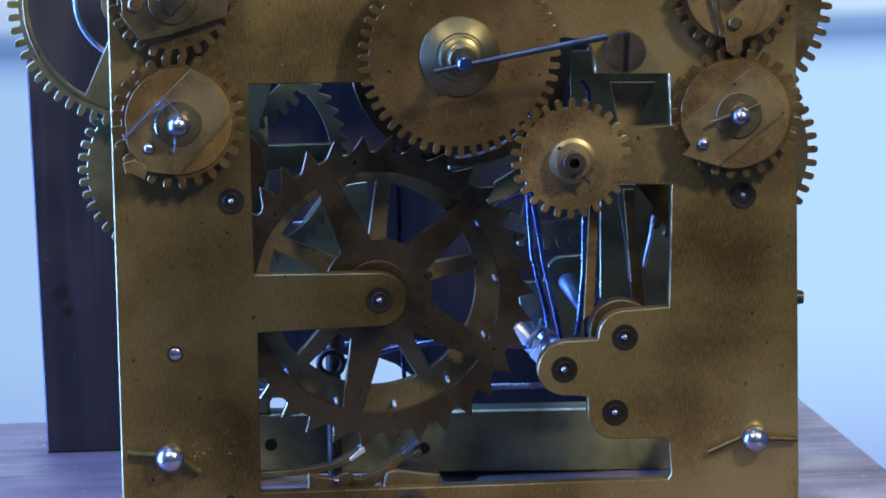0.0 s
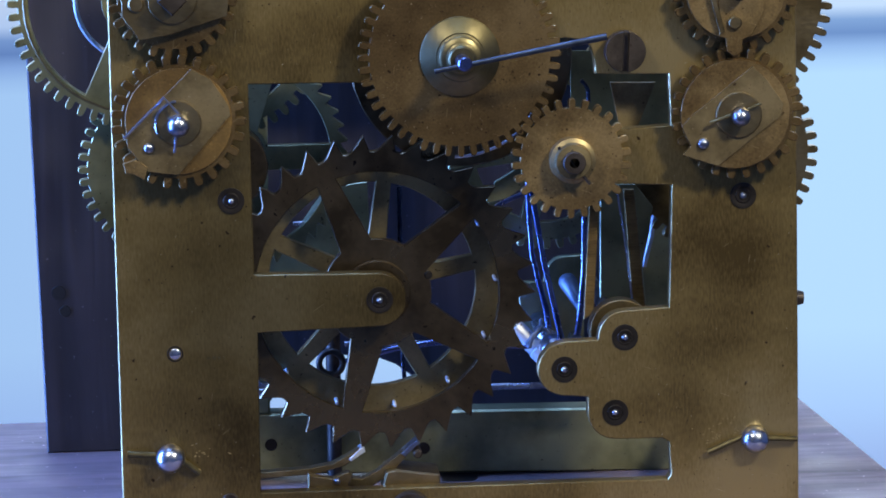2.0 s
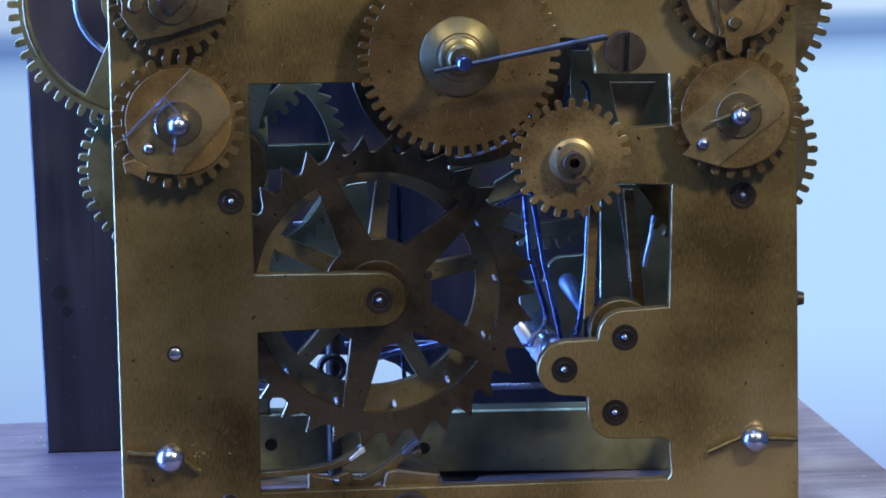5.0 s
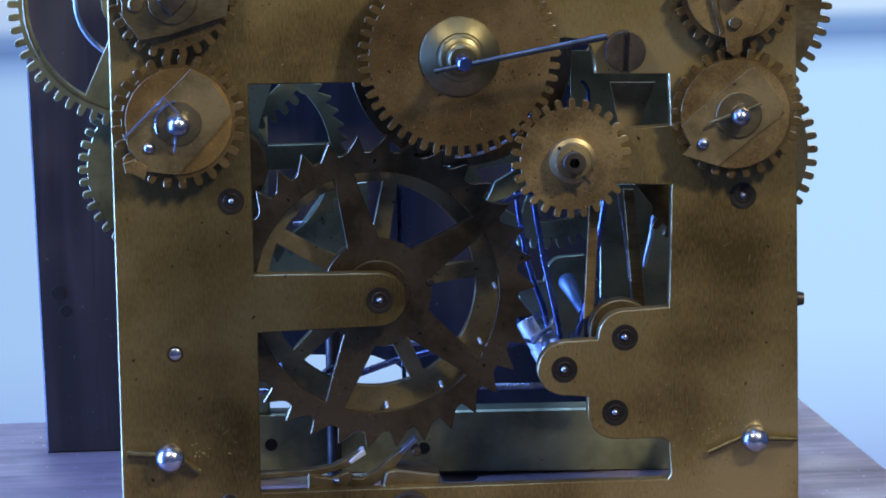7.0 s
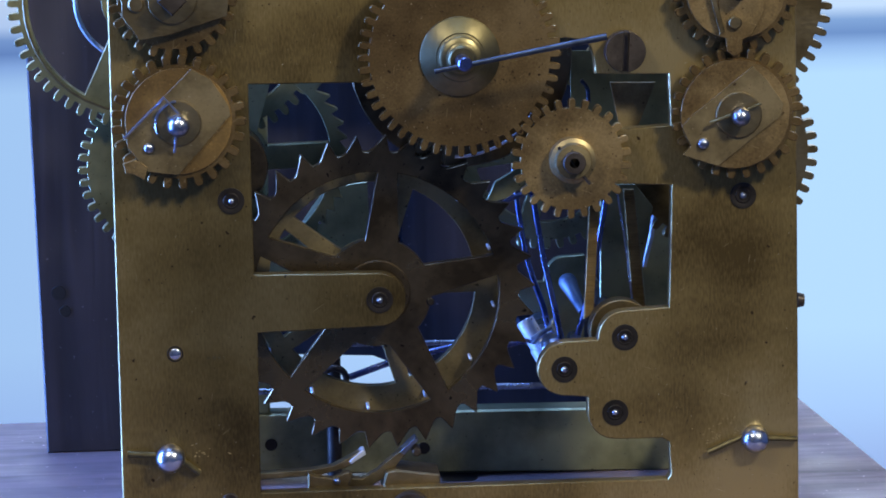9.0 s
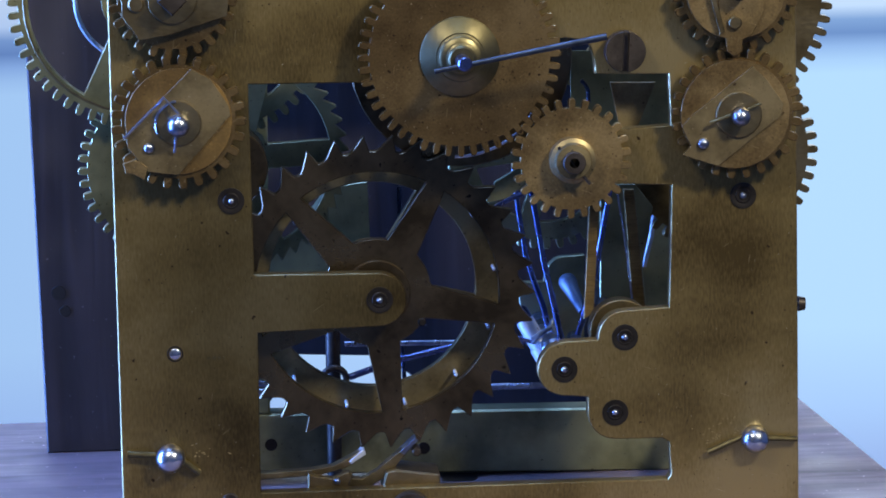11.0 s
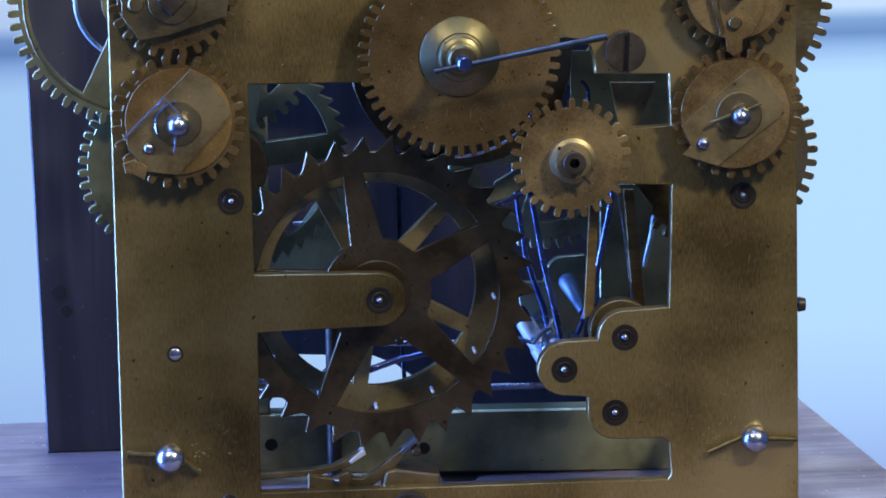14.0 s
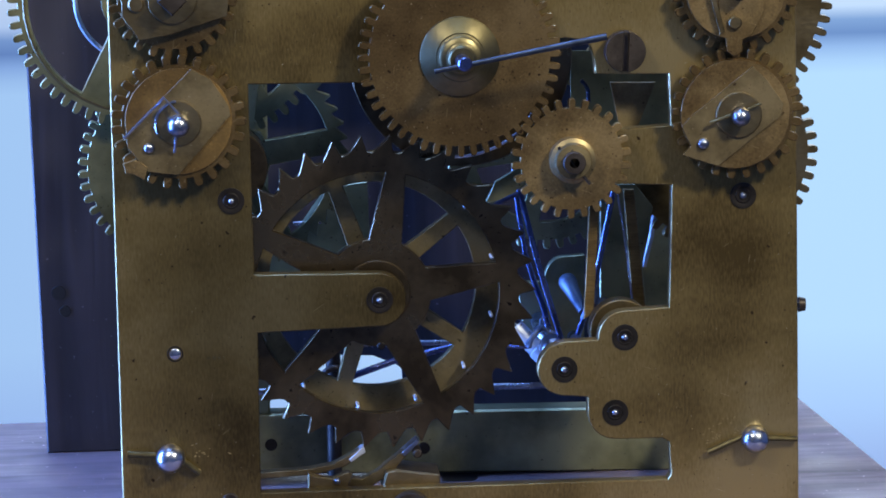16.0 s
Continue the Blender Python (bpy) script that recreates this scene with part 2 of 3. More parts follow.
def cut_plate(outline, holes, y0, y1, b):
    """The plate as a mesh, its front edges chamfered by b."""
    bm = bmesh.new()
    edges, walls = [], []
    for k, loop in enumerate((outline, *holes)):
        loop = [tuple(p) for p in loop]
        top = inset(loop, b, k > 0) if b else loop
        vs = [bm.verts.new((p[0], y0, p[1])) for p in top]
        edges += [bm.edges.new((p, q)) for p, q in zip(vs, vs[1:] + vs[:1])]
        if b:
            walls.append([vs, [bm.verts.new((p[0], y0 + b * 1.25, p[1])) for p in loop]])
        else:
            walls.append([vs])
    bmesh.ops.triangle_fill(bm, use_beauty=True, use_dissolve=False, edges=edges)
    front = bm.faces[:]
    for rings, loop in zip(walls, (outline, *holes)):
        rings.append([bm.verts.new((v.co.x, y1, v.co.z)) for v in rings[-1]])
    back = {}
    for rings in walls:
        for v, w in zip(rings[0], rings[-1]):
            back[v] = w
    for f in front:
        bm.faces.new([back[v] for v in reversed(f.verts)])
    for rings in walls:
        for p, q in zip(rings, rings[1:]):
            m = len(p)
            for i in range(m):
                bm.faces.new((p[i], p[(i + 1) % m], q[(i + 1) % m], q[i]))
    return bm


def circle(r, n=48, c=(0, 0), start=0.0):
    return [(c[0] + r * math.cos(start + math.tau * i / n), c[1] + r * math.sin(start + math.tau * i / n)) for i in range(n)]


def arc(c, r, a0, a1, n=10):
    """Points on an arc round c, by degrees anticlockwise from the right."""
    return [(c[0] + r * math.cos(radians(a0 + (a1 - a0) * i / n)), c[1] + r * math.sin(radians(a0 + (a1 - a0) * i / n))) for i in range(n + 1)]


def turned(profile, c=(0, 0), seg=40):
    """A turned piece: (radius, depth) pairs, closed on the axis, round the line through c in x and z."""
    bm = bmesh.new()
    rings = []
    for r, y in profile:
        if r <= 1e-4:
            rings.append([bm.verts.new((c[0], y, c[1]))])
        else:
            rings.append([bm.verts.new((c[0] + r * math.cos(math.tau * i / seg), y, c[1] + r * math.sin(math.tau * i / seg))) for i in range(seg)])
    for a, b in zip(rings, rings[1:]):
        for i in range(seg):
            j = (i + 1) % seg
            if len(a) == 1 and len(b) > 1:
                bm.faces.new((a[0], b[i], b[j]))
            elif len(b) == 1 and len(a) > 1:
                bm.faces.new((a[i], a[j], b[0]))
            elif len(a) > 1:
                bm.faces.new((a[i], a[j], b[j], b[i]))
    return bm


def drum(r, y0, y1, c=(0, 0), seg=40, edge=0.25):
    return turned([(0, y0), (r - edge, y0), (r, y0 + edge), (r, y1 - edge), (r - edge, y1), (0, y1)], c, seg)


def collar(r0, r1, y0, y1, c=(0, 0), seg=40, edge=0.2):
    return turned([(r0, y1), (r0, y0), (r1 - edge, y0), (r1, y0 + edge), (r1, y1), (r0, y1)], c, seg)


def ball(r, y, c=(0, 0), seg=32):
    return turned([(r * math.sin(math.pi * i / 16), y - r * math.cos(math.pi * i / 16)) for i in range(17)], c, seg)


def rod(points, r, seg=12, tip=None):
    """A round bar along points; tip: its radius at the far end."""
    bm = bmesh.new()
    pts = [Vector(p) for p in points]
    rings = []
    for i, p in enumerate(pts):
        way = (pts[min(i + 1, len(pts) - 1)] - pts[max(i - 1, 0)]).normalized()
        side = way.cross(Vector((0.3, 0.9, 0.31))).normalized()
        up = way.cross(side)
        k = i / (len(pts) - 1)
        rr = r + (((tip if tip is not None else r) - r) * k)
        rings.append([bm.verts.new(p + rr * (math.cos(math.tau * j / seg) * side + math.sin(math.tau * j / seg) * up)) for j in range(seg)])
    for a, b in zip(rings, rings[1:]):
        for j in range(seg):
            k = (j + 1) % seg
            bm.faces.new((a[j], a[k], b[k], b[j]))
    bm.faces.new(rings[0])
    bm.faces.new(rings[-1][::-1])
    return bm


def turned_along(a, b, profile, seg=28):
    """A turned piece from a to b: (radius, share of the way) pairs, closed at both ends."""
    a, b = Vector(a), Vector(b)
    way = (b - a).normalized()
    side = way.cross(Vector((0.3, 0.9, 0.31))).normalized()
    up = way.cross(side)
    bm = bmesh.new()
    rings = [[bm.verts.new(a.lerp(b, k) + r * (math.cos(math.tau * j / seg) * side + math.sin(math.tau * j / seg) * up)) for j in range(seg)] for r, k in profile]
    for p, q in zip(rings, rings[1:]):
        for j in range(seg):
            bm.faces.new((p[j], p[(j + 1) % seg], q[(j + 1) % seg], q[j]))
    bm.faces.new(rings[0])
    bm.faces.new(rings[-1][::-1])
    return bm


def box(x0, x1, y0, y1, z0, z1):
    return slab([(x0, z0), (x1, z0), (x1, z1), (x0, z1)], [], y0, y1)


def teeth(r0, r1, n, kind="round", phase=0.0):
    """The outline of a toothed rim: round-topped clock teeth, hooked escape teeth or saw teeth."""
    pts = []
    w = math.tau / n
    h = r1 - r0
    for i in range(n):
        a = phase + w * i
        if kind == "round":
            shape = [(-0.28, r0 + 0.02 * h), (-0.27, r0 + 0.62 * h), (-0.19, r0 + 0.92 * h), (-0.06, r1), (0.06, r1), (0.19, r0 + 0.92 * h), (0.27, r0 + 0.62 * h), (0.28, r0 + 0.02 * h), (0.5, r0)]
        elif kind == "hook":
            shape = [(-0.20, r0 + 0.03 * h), (-0.16, r0 + 0.14 * h), (-0.03, r0 + 0.95 * h), (0.0, r1), (0.03, r0 + 0.95 * h), (0.22, r0 + 0.56 * h), (0.42, r0 + 0.20 * h), (0.54, r0 + 0.05 * h), (0.66, r0)]
        else:
            shape = [(-0.48, r0), (-0.40, r1), (-0.30, r1), (0.40, r0 + 0.05 * h)]
        pts += [(r * math.cos(a + k * w), r * math.sin(a + k * w)) for k, r in shape]
    return pts


def windows(r_hub, r_rim, n, half_hub, half_rim, phase):
    """The openings between n spokes; half widths at hub and rim; phase: the first spoke, degrees anticlockwise from the right."""
    loops = []
    for i in range(n):
        a0 = phase + 360 / n * i
        a1 = a0 + 360 / n
        h, q = math.degrees(math.asin(half_hub / r_hub)), math.degrees(math.asin(half_rim / r_rim))
        loops.append(arc((0, 0), r_rim, a0 + q, a1 - q, 16) + arc((0, 0), r_hub, a1 - h, a0 + h, 8))
    return loops


def pivot(name, c, parent, r, y=0.0):
    """A bearing: a dark sink with a raised lip and the bright pivot's end."""
    sink = part(name, turned([(r * 0.98, y + 0.3), (r * 0.98, y - 0.18), (r * 0.90, y - 0.22), (r * 0.66, y - 0.05), (0, y - 0.04)], c, 32), HOLE, parent, "dark oil sink", smooth=True)
    part("pivot_lip", collar(r * 0.46, r * 0.60, y - 0.24, y + 0.45, c, 28, 0.15), HOLE, sink)
    part("pivot_end", ball(r * 0.25, y - 0.10, c, 20), STEEL, sink, "bright steel pivot end", smooth=True)


def keyed(ob, at, turns):
    """Key a thing's turn about its arbor: (seconds, degrees clockwise as seen from the front)."""
    walk(ob, [(t, pose(at[0] * MM, at[1] * MM, at[2] * MM, 0, a, 0)) for t, a in turns])


# ---- the room ----
def room():
    def wall(name, x0, x1, y0, y1, z0, z1, mat):
        ob = part(name, box(x0, x1, y0, y1, z0, z1), mat)
        tagged(ob, kind="structure")
    wall("floor", -2000, 2000, -2000, 2200, -830, -780, FLOORING)
    wall("ceiling", -2000, 2000, -2000, 2200, 1750, 1800, WALLPAINT)
    wall("wall_south", -2000, 2000, -2050, -2000, -780, 1750, WALLPAINT)
    wall("wall_west", -2050, -2000, -2000, 2200, -780, 1750, WALLPAINT)
    wall("wall_east", 2000, 2050, -2000, 2200, -780, 1750, WALLPAINT)
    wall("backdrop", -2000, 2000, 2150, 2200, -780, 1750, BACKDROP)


room()


# ---- table and base ----
def table():
    t = thing("table", (0, 40, -20), "plain dark wooden stand under the clock base", "table")
    part("tabletop", box(-70, 75, -60, 100, -45, -20.0), WOOD, t, bevel=2)
    for x in (-60, 65):
        for y in (-50, 90):
            part("leg", box(x - 6, x + 6, y - 6, y + 6, -780, -45), WOOD, t)


def base_board():
    b = thing("base_board", (0, 40, 0), "reddish brown wooden base board with a dusty worn top", "base board")
    # no hollow is cut: the recess's shade is this slab's dark colour
    part("recess", slab_flat([(3.69, 69.05), (9.20, 68.21), (10.42, 63.99), (10.24, 59.03), (8.85, 55.29), (2.75, 55.71)], -3, 0.06), HOLE, b, "recess drawn as a dark slab in the board's top")
    part("board", slab_flat([(-96, -70), (100, -70), (83.5, 124), (-87.5, 124)], -20, 0), BASEWOOD, b, bevel=0.8)


def slab_flat(outline, z0, z1):
    bm = bmesh.new()
    f = bm.faces.new([bm.verts.new((p[0], p[1], z0)) for p in outline])
    out = bmesh.ops.extrude_face_region(bm, geom=[f])
    bmesh.ops.translate(bm, verts=[v for v in out["geom"] if isinstance(v, bmesh.types.BMVert)], vec=(0, 0, z1 - z0))
    return bm


def back_board():
    b = thing("upright_board", (0, 93, 0), "dark stained wooden upright board behind the clock movement", "wooden board")
    o = [(-74.14, 0.53), (-75.69, 84.87), (-75.56, 107.21), (69.11, 103.75), (68.63, 7.25)]
    o[0] = (o[0][0], 0.0)
    o[-1] = (o[-1][0], 0.0)
    arch = [(1.19, 0.0), (1.32, 9.44), (0.25, 12.97), (-3.69, 16.00), (-8.22, 17.89), (-24.14, 18.63), (-26.48, 16.15), (-26.7, 10.3), (-28.6, 9.8), (-29.6, 8.4), (-29.7, 0.0)]
    part("board", slab(o + arch, [], 93, 99), WOOD, b, bevel=0.3)
    # black discs on the face paint the dark inside of open screw holes
    for c, r in (((-70.79, 32.65), 1.47), ((-69.68, 28.94), 1.13)):
        part("drawn_hole", drum(r, 92.9, 93.4, c, 24, 0.05), HOLE_BLACK, b, "screw hole drawn as a black disc")


table()
base_board()
back_board()


# ---- the movement's frame ----
def front_plate():
    p = thing("front_plate", (0, 0, 0), "aged brown brass front clock plate with a large cut-out", "clock plate")
    outer = [(-57.81, 111.55), (63.12, 111.61), (63.38, -3.16), (-57.88, -0.40)]
    arm, post, lobe, corner = (-11.40, 46.20), (23.41, 70.51), (21.31, 32.60), (32.21, 38.10)
    foot = (30.34, 24.48)
    r = 4.80
    cut = [(-33.69, 85.21)] + [(15.59, 84.79), (15.68, 90.69), (18.78, 91.51), (22.18, 92.02), (25.57, 91.43), (26.75, 90.2), (27.23, 88.19), (27.4, 85.48), (40.42, 85.13)] + [(40.74, 75.97)]
    cut += [(32.00, 75.51)] + [(x, z) for x, z in arc(post, 5.40, 80, 280, 14)] + [(31.89, 65.72), (40.85, 65.26), (40.16, 43.29)]
    cut += arc(corner, r, 90, 178, 8) + [(27.25, 37.75)]
    cut += [(21.48, 37.62)] + arc(lobe, r, 100, 262, 12) + [(25.40, 27.43)]
    cut += arc(foot, 4.90, 178, 268, 8) + [(38.74, 19.45), (39.95, 18.79), (40.31, 12.97), (39.69, 11.96), (-33.29, 11.87), (-33.15, 40.87)]
    cut += arc(arm, r, -92, 92, 18) + [(-33.48, 51.34)]
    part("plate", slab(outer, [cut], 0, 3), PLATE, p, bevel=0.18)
    for c in ((-37.21, 64.68), (53.56, 63.07), arm, lobe, corner, foot):
        pivot("oil_sink", c, p, 2.40)
    c = (-47.82, 37.57)
    part("pin_end", turned([(0, -0.1), (0.9, -0.1), (1.15, 0.15), (1.2, 0.3), (0, 0.3)], c, 24), STEEL, p, smooth=True)
    part("pin_socket", collar(1.15, 1.5, -0.06, 0.4, c, 24, 0.1), HOLE, p)
    for a, b in (((-42.25, 36.88), (-41.66, 36.46)), ((-41.25, 36.95), (-40.66, 36.42)), ((-40.25, 36.82), (-39.76, 36.40)), ((-39.35, 36.79), (-39.06, 36.48))):
        part("stamped_mark", slab([a, (b[0], a[1]), b, (a[0], b[1])], [], -0.05, 0.1), POLISHED, p)
    part("top_washer", drum(1.6, -0.5, 0.2, (-38.76, 10.51), 24), DARKSTEEL, p)
    return p


def back_plate():
    p = thing("back_plate", (0, 60, 0), "greenish tarnished brass back plate of a clock movement", "clock plate")
    bar = [(-46.06, 13.7), (59.32, 12.4), (59.24, -0.53), (-46.42, 1.93)]
    part("lower_bar", slab(bar, [], 60, 66), GREEN, p, bevel=0.4)
    part("side_bar", slab([(-43.32, 110.24), (-28.39, 109.89), (-29.94, 13.5), (-46.06, 13.7)], [], 60, 63), GREEN, p, bevel=0.4)
    part("side_bar", slab([(35.51, 108.37), (59.88, 107.79), (59.32, 12.4), (41.62, 12.6), (34.80, 45.16)], [], 60, 63), GREEN, p, bevel=0.4)
    part("upper_bar", slab([(-28.39, 109.89), (35.51, 108.37), (35.26, 85.68), (-28.97, 87.35)], [], 60, 63), GREEN, p, bevel=0.4)
    for c in ((-29.90, 7.53), (-0.36, 5.87)):
        part("rivet", drum(1.19, 59.6, 60.5, c, 20, 0.1), HOLE, p)
    part("foot", box(-42, -34, 58, 65, 0, 12), GREEN, p)
    part("foot", box(52, 60, 58, 65, 0, 12), GREEN, p)


def pillar(c, name_label):
    p = thing("pillar", (c[0], 0, c[1]), name_label, "pillar", "pillars between the clock plates")
    part("post", turned([(0, 3), (3.2, 3), (3.4, 4), (2.4, 6), (2.4, 56), (3.4, 58), (3.4, 60), (0, 60)], c, 24), GREEN, p, smooth=True)
    return p


def pin_scuffs(c, parent, n, spread, seed):
    """Short bright scuffs that the taper pins have left in the plate."""
    rnd = random.Random(seed)
    for i in range(n):
        x, z, a = c[0] + rnd.gauss(0, spread), c[1] + rnd.gauss(0, spread * 0.6), rnd.uniform(-0.6, 0.6)
        l, w = rnd.uniform(0.2, 0.9), rnd.uniform(0.06, 0.14)
        d, e = (math.cos(a) * l, math.sin(a) * l), (-math.sin(a) * w, math.cos(a) * w)
        part("scuff", slab([(x, z), (x + d[0] * 0.5 - e[0], z + d[1] * 0.5 - e[1]), (x + d[0], z + d[1]), (x + d[0] * 0.5 + e[0], z + d[1] * 0.5 + e[1])], [], -0.03, 0.05), SCUFF, parent)


plate_front = front_plate()
pin_scuffs((48.73, 19.95), plate_front, 34, 2.6, 3)
pin_scuffs((-44.33, 19.76), plate_front, 14, 2.6, 5)
back_plate()


def ball_nut(c, r, pins):
    p = thing("ball_nut", (c[0], -1.5, c[1]), "round polished steel pillar end locked by a bent brass taper pin", "pillar nut", "pillar nuts on the front plate")
    part("ball", ball(r, -r * 0.75, c), STEEL, p, smooth=True)
    part("neck", drum(r * 0.75, -1.2, 0.3, c, 24), DARKSTEEL, p)
    for a, b, w in pins:
        part("taper_pin", rod([(*a,), (*b,)], w, 10, w * 0.8), POLISHED, p, "brass taper pin")


ball_nut((-49.16, 19.10), 2.60, [((-56.73, -1, 19.99), (-49.35, -1.6, 19.56), 0.62), ((-48.84, -1.6, 20.06), (-44.04, -1, 16.07), 0.6)])
ball_nut((55.26, 19.11), 2.50, [((46.84, -1, 16.92), (54.62, -1.6, 20.30), 0.55), ((55.13, -1.6, 19.46), (62.98, -1, 18.76), 0.6)])
for c in ((-49.16, 19.10), (55.26, 19.11), (-47.15, 94.51), (55.23, 93.86)):
    pillar(c, "turned brass pillar joining front and back plates")


def slotted_screw(c, r, tilt, y0=-4.0, label="dark steel screw with a slotted domed head"):
    p = thing("slotted_screw", (c[0], 0, c[1]), label, "screw", "screws on the front plate")
    d = (math.sin(radians(tilt)), math.cos(radians(tilt)))
    w = 0.42
    n = (d[1], -d[0])
    for s in (1, -1):
        a = [k for k in circle(r, 64) if (k[0] * n[0] + k[1] * n[1]) * s > w]
        a.sort(key=lambda k: (k[0] * d[0] + k[1] * d[1]))
        part("head_half", slab([(c[0] + k[0], c[1] + k[1]) for k in a], [], y0, y0 + 1.2), DARKSTEEL, p, bevel=0.1)
    part("head", drum(r, y0 + 1.2, y0 + 3, c, 48), DARKSTEEL, p)
    part("shank", drum(r * 0.62, y0 + 3, 0.2, c, 32), DARKSTEEL, p)


slotted_screw((32.41, 89.68), 3.60, 2)
slotted_screw((-6.62, 7.84), 3.70, 70, -2.9, "dark steel screw at the plate's lower edge")


# ---- wheels ----
def wheel(name, at, label, r0, r1, n, y0, y1, mat, kind="round", phase=0.0, spokes=None, holes=(), group="", bevel=0.12, hub=0, arbor=None):
    """A toothed wheel round its own arbor; at: x and z; y0 to y1: the rim."""
    w = thing(name, (at[0], 0, at[1]), label, "gear wheel", group)
    loops = list(holes) + (windows(*spokes) if spokes else [])
    part("toothed_disc", slab(teeth(r0, r1, n, kind, phase), loops, y0, y1), mat, w, local=True, bevel=bevel)
    if hub:
        part("hub", drum(hub, y0 - 1.2, y1 + 2.5), mat, w, local=True, bevel=0)
    if arbor:
        part("arbor", drum(arbor[0], arbor[1], arbor[2]), DARKSTEEL, w, local=True, smooth=False)
    return w


# hour wheel with its stepped boss and long pin
HOUR = (3.14, 89.91)
hour = wheel("hour_wheel", HOUR, "large brown brass hour wheel with a turned boss", 15.89, 17.77, 48, -5.5, -3.8, HOURBRASS, bevel=0.1)
flange = part("flange", turned([(0, -7.5), (4.3, -7.5), (4.5, -7.35), (6.8, -6.1), (7.0, -5.9), (7.0, -5.4), (0, -5.4)], (0, 0), 64), POLISHED, hour, "bright turned brass flange", local=True)
part("boss", turned([(0, -11.6), (2.1, -11.6), (2.4, -11.3), (2.4, -10.0), (2.7, -9.8), (2.7, -9.4), (3.5, -9.2), (3.8, -8.9), (3.8, -8.3), (4.1, -8.1), (4.1, -7.5), (0, -7.5)], (0, 0), 56), POLISHED, flange, "stepped turned brass boss", local=True)
part("arbor", drum(1.25, -18, 3.2, (0, 0), 24, 0.3), BLUED, hour, "blued steel arbor", local=True)
pin = thing("long_pin", (3.40, -17, 89.85), "long thin blued steel pin through the centre arbor", "pin")
part("shaft", rod([(-2.06, -17, 88.73), (27.68, -17, 93.99)], 0.42, 12, 0.62), PINSTEEL, pin, smooth=True)

# made-up bright wire that stands for glints between the hour wheel's teeth
spring = thing("glint_wire", (3.14, -3, 72.0), "thin bright wire added for the glints under the hour wheel's teeth", "spring")
part("wire", rod([(3.14 + r * math.cos(radians(a)), -3.1, 89.91 + r * math.sin(radians(a))) for a, r in ((-93, 18.05), (-86, 18.0), (-78, 17.85), (-70, 17.7), (-62, 17.55), (-54, 17.3), (-46, 17.0), (-38, 16.6))], 0.27, 10), LIGHTSTEEL, spring, smooth=True)

# minute wheel on its post
MOT = (22.50, 71.25)
minute_w = wheel("minute_wheel", MOT, "small brass wheel turning on a steel post", 9.04, 10.62, 26, -5.6, -4.0, GEAR, phase=0.1, bevel=0.1)
part("boss", turned([(2.0, -4), (2.0, -9.5), (3.0, -9.4), (3.3, -8.4), (4.0, -8.0), (4.1, -5.4), (2.0, -4)], (0, 0), 40), PINBRASS, minute_w, local=True)
part("post", collar(0.9, 2.0, -11.0, 0.3, (0, 0), 32), DARKSTEEL, minute_w, "hollow dark steel post", local=True)
part("cross_pin", rod([(-2.6, -8.6, 2.6), (2.9, -8.6, -4.0)], 0.3, 8), DARKSTEEL, minute_w, local=True)

# winding wheels at the sides
# the toothed discs are darker than their click discs: tooth shade as colour
LW = (-46.03, 79.50)
left_w = wheel("left_ratchet_wheel", LW, "brown brass ratchet wheel with a click plate and wire cotter", 10.0, 11.85, 25, -4.4, -3.0, HOURBRASS, phase=radians(-1.0))
RW = (52.05, 78.41)
right_w = wheel("right_ratchet_wheel", RW, "brass ratchet wheel with an overlaid click disc", 9.85, 11.7, 25, -4.4, -3.0, HOURBRASS, phase=radians(4.5))
TLW = (-46.56, 101.64)
tl_w = wheel("upper_ratchet_wheel", TLW, "dark brown brass wheel at the upper corner of the plate", 9.6, 11.4, 25, -2.95, -1.5, HOURBRASS, phase=0.1)
TRW = (51.97, 100.14)
tr_w = wheel("upper_ratchet_wheel", TRW, "lit golden brass wheel at the upper corner of the plate", 9.6, 11.3, 25, -2.95, -1.5, HOURBRASS)

# wheels that stand out past the plate's sides, between the plates
GW = (-53.13, 97.31)
great_left = wheel("great_wheel", GW, "large greenish brass spoked wheel beside the front plate", 21.38, 23.36, 58, 29, 31.5, GREEN, spokes=(6.26, 19.50, 4, 2.0, 2.6, 248), arbor=(2.5, 3, 60))
part("rim_groove", collar(20.02, 20.54, 28.8, 29.1), STRAP, great_left, local=True)
BW = (-47.26, 65.75)
below_left = wheel("second_wheel", BW, "greenish brass wheel behind the great wheel", 15.77, 17.45, 44, 35, 37, GREEN, arbor=(2, 3, 60))
GR = (50.92, 95.71)
great_right = wheel("great_wheel", GR, "large brown brass wheel beside the front plate", 21.69, 23.78, 58, 29, 31.5, STRAP, arbor=(2.5, 3, 60))
BR = (54.08, 65.86)
below_right = wheel("second_wheel", BR, "brown brass wheel behind the great wheel", 16.82, 18.72, 44, 35, 37, STRAP, arbor=(2, 3, 60))

# escape wheel and the wheel behind it
ESC = (-11.52, 46.38)
escape = wheel("escape_wheel", ESC, "dark bronze escape wheel with hooked teeth and five spokes", 25.45, 28.40, 34, 6, 8, BRONZE, "hook", radians(115.1), (9.75, 21.86, 5, 3.0, 1.82, 113.1), hub=0, arbor=(1.5, 3, 60), bevel=0.14)
THIRD = (-12.0, 46.6)
third = wheel("third_wheel", THIRD, "brown brass five-spoked pin wheel behind the escape wheel", 23.75, 23.95, 80, 14, 16, PINBRASS, "round", 0.0, (8.2, 18.7, 5, 1.7, 1.40, 82.6), arbor=(1.6, 9, 60), bevel=0.14)
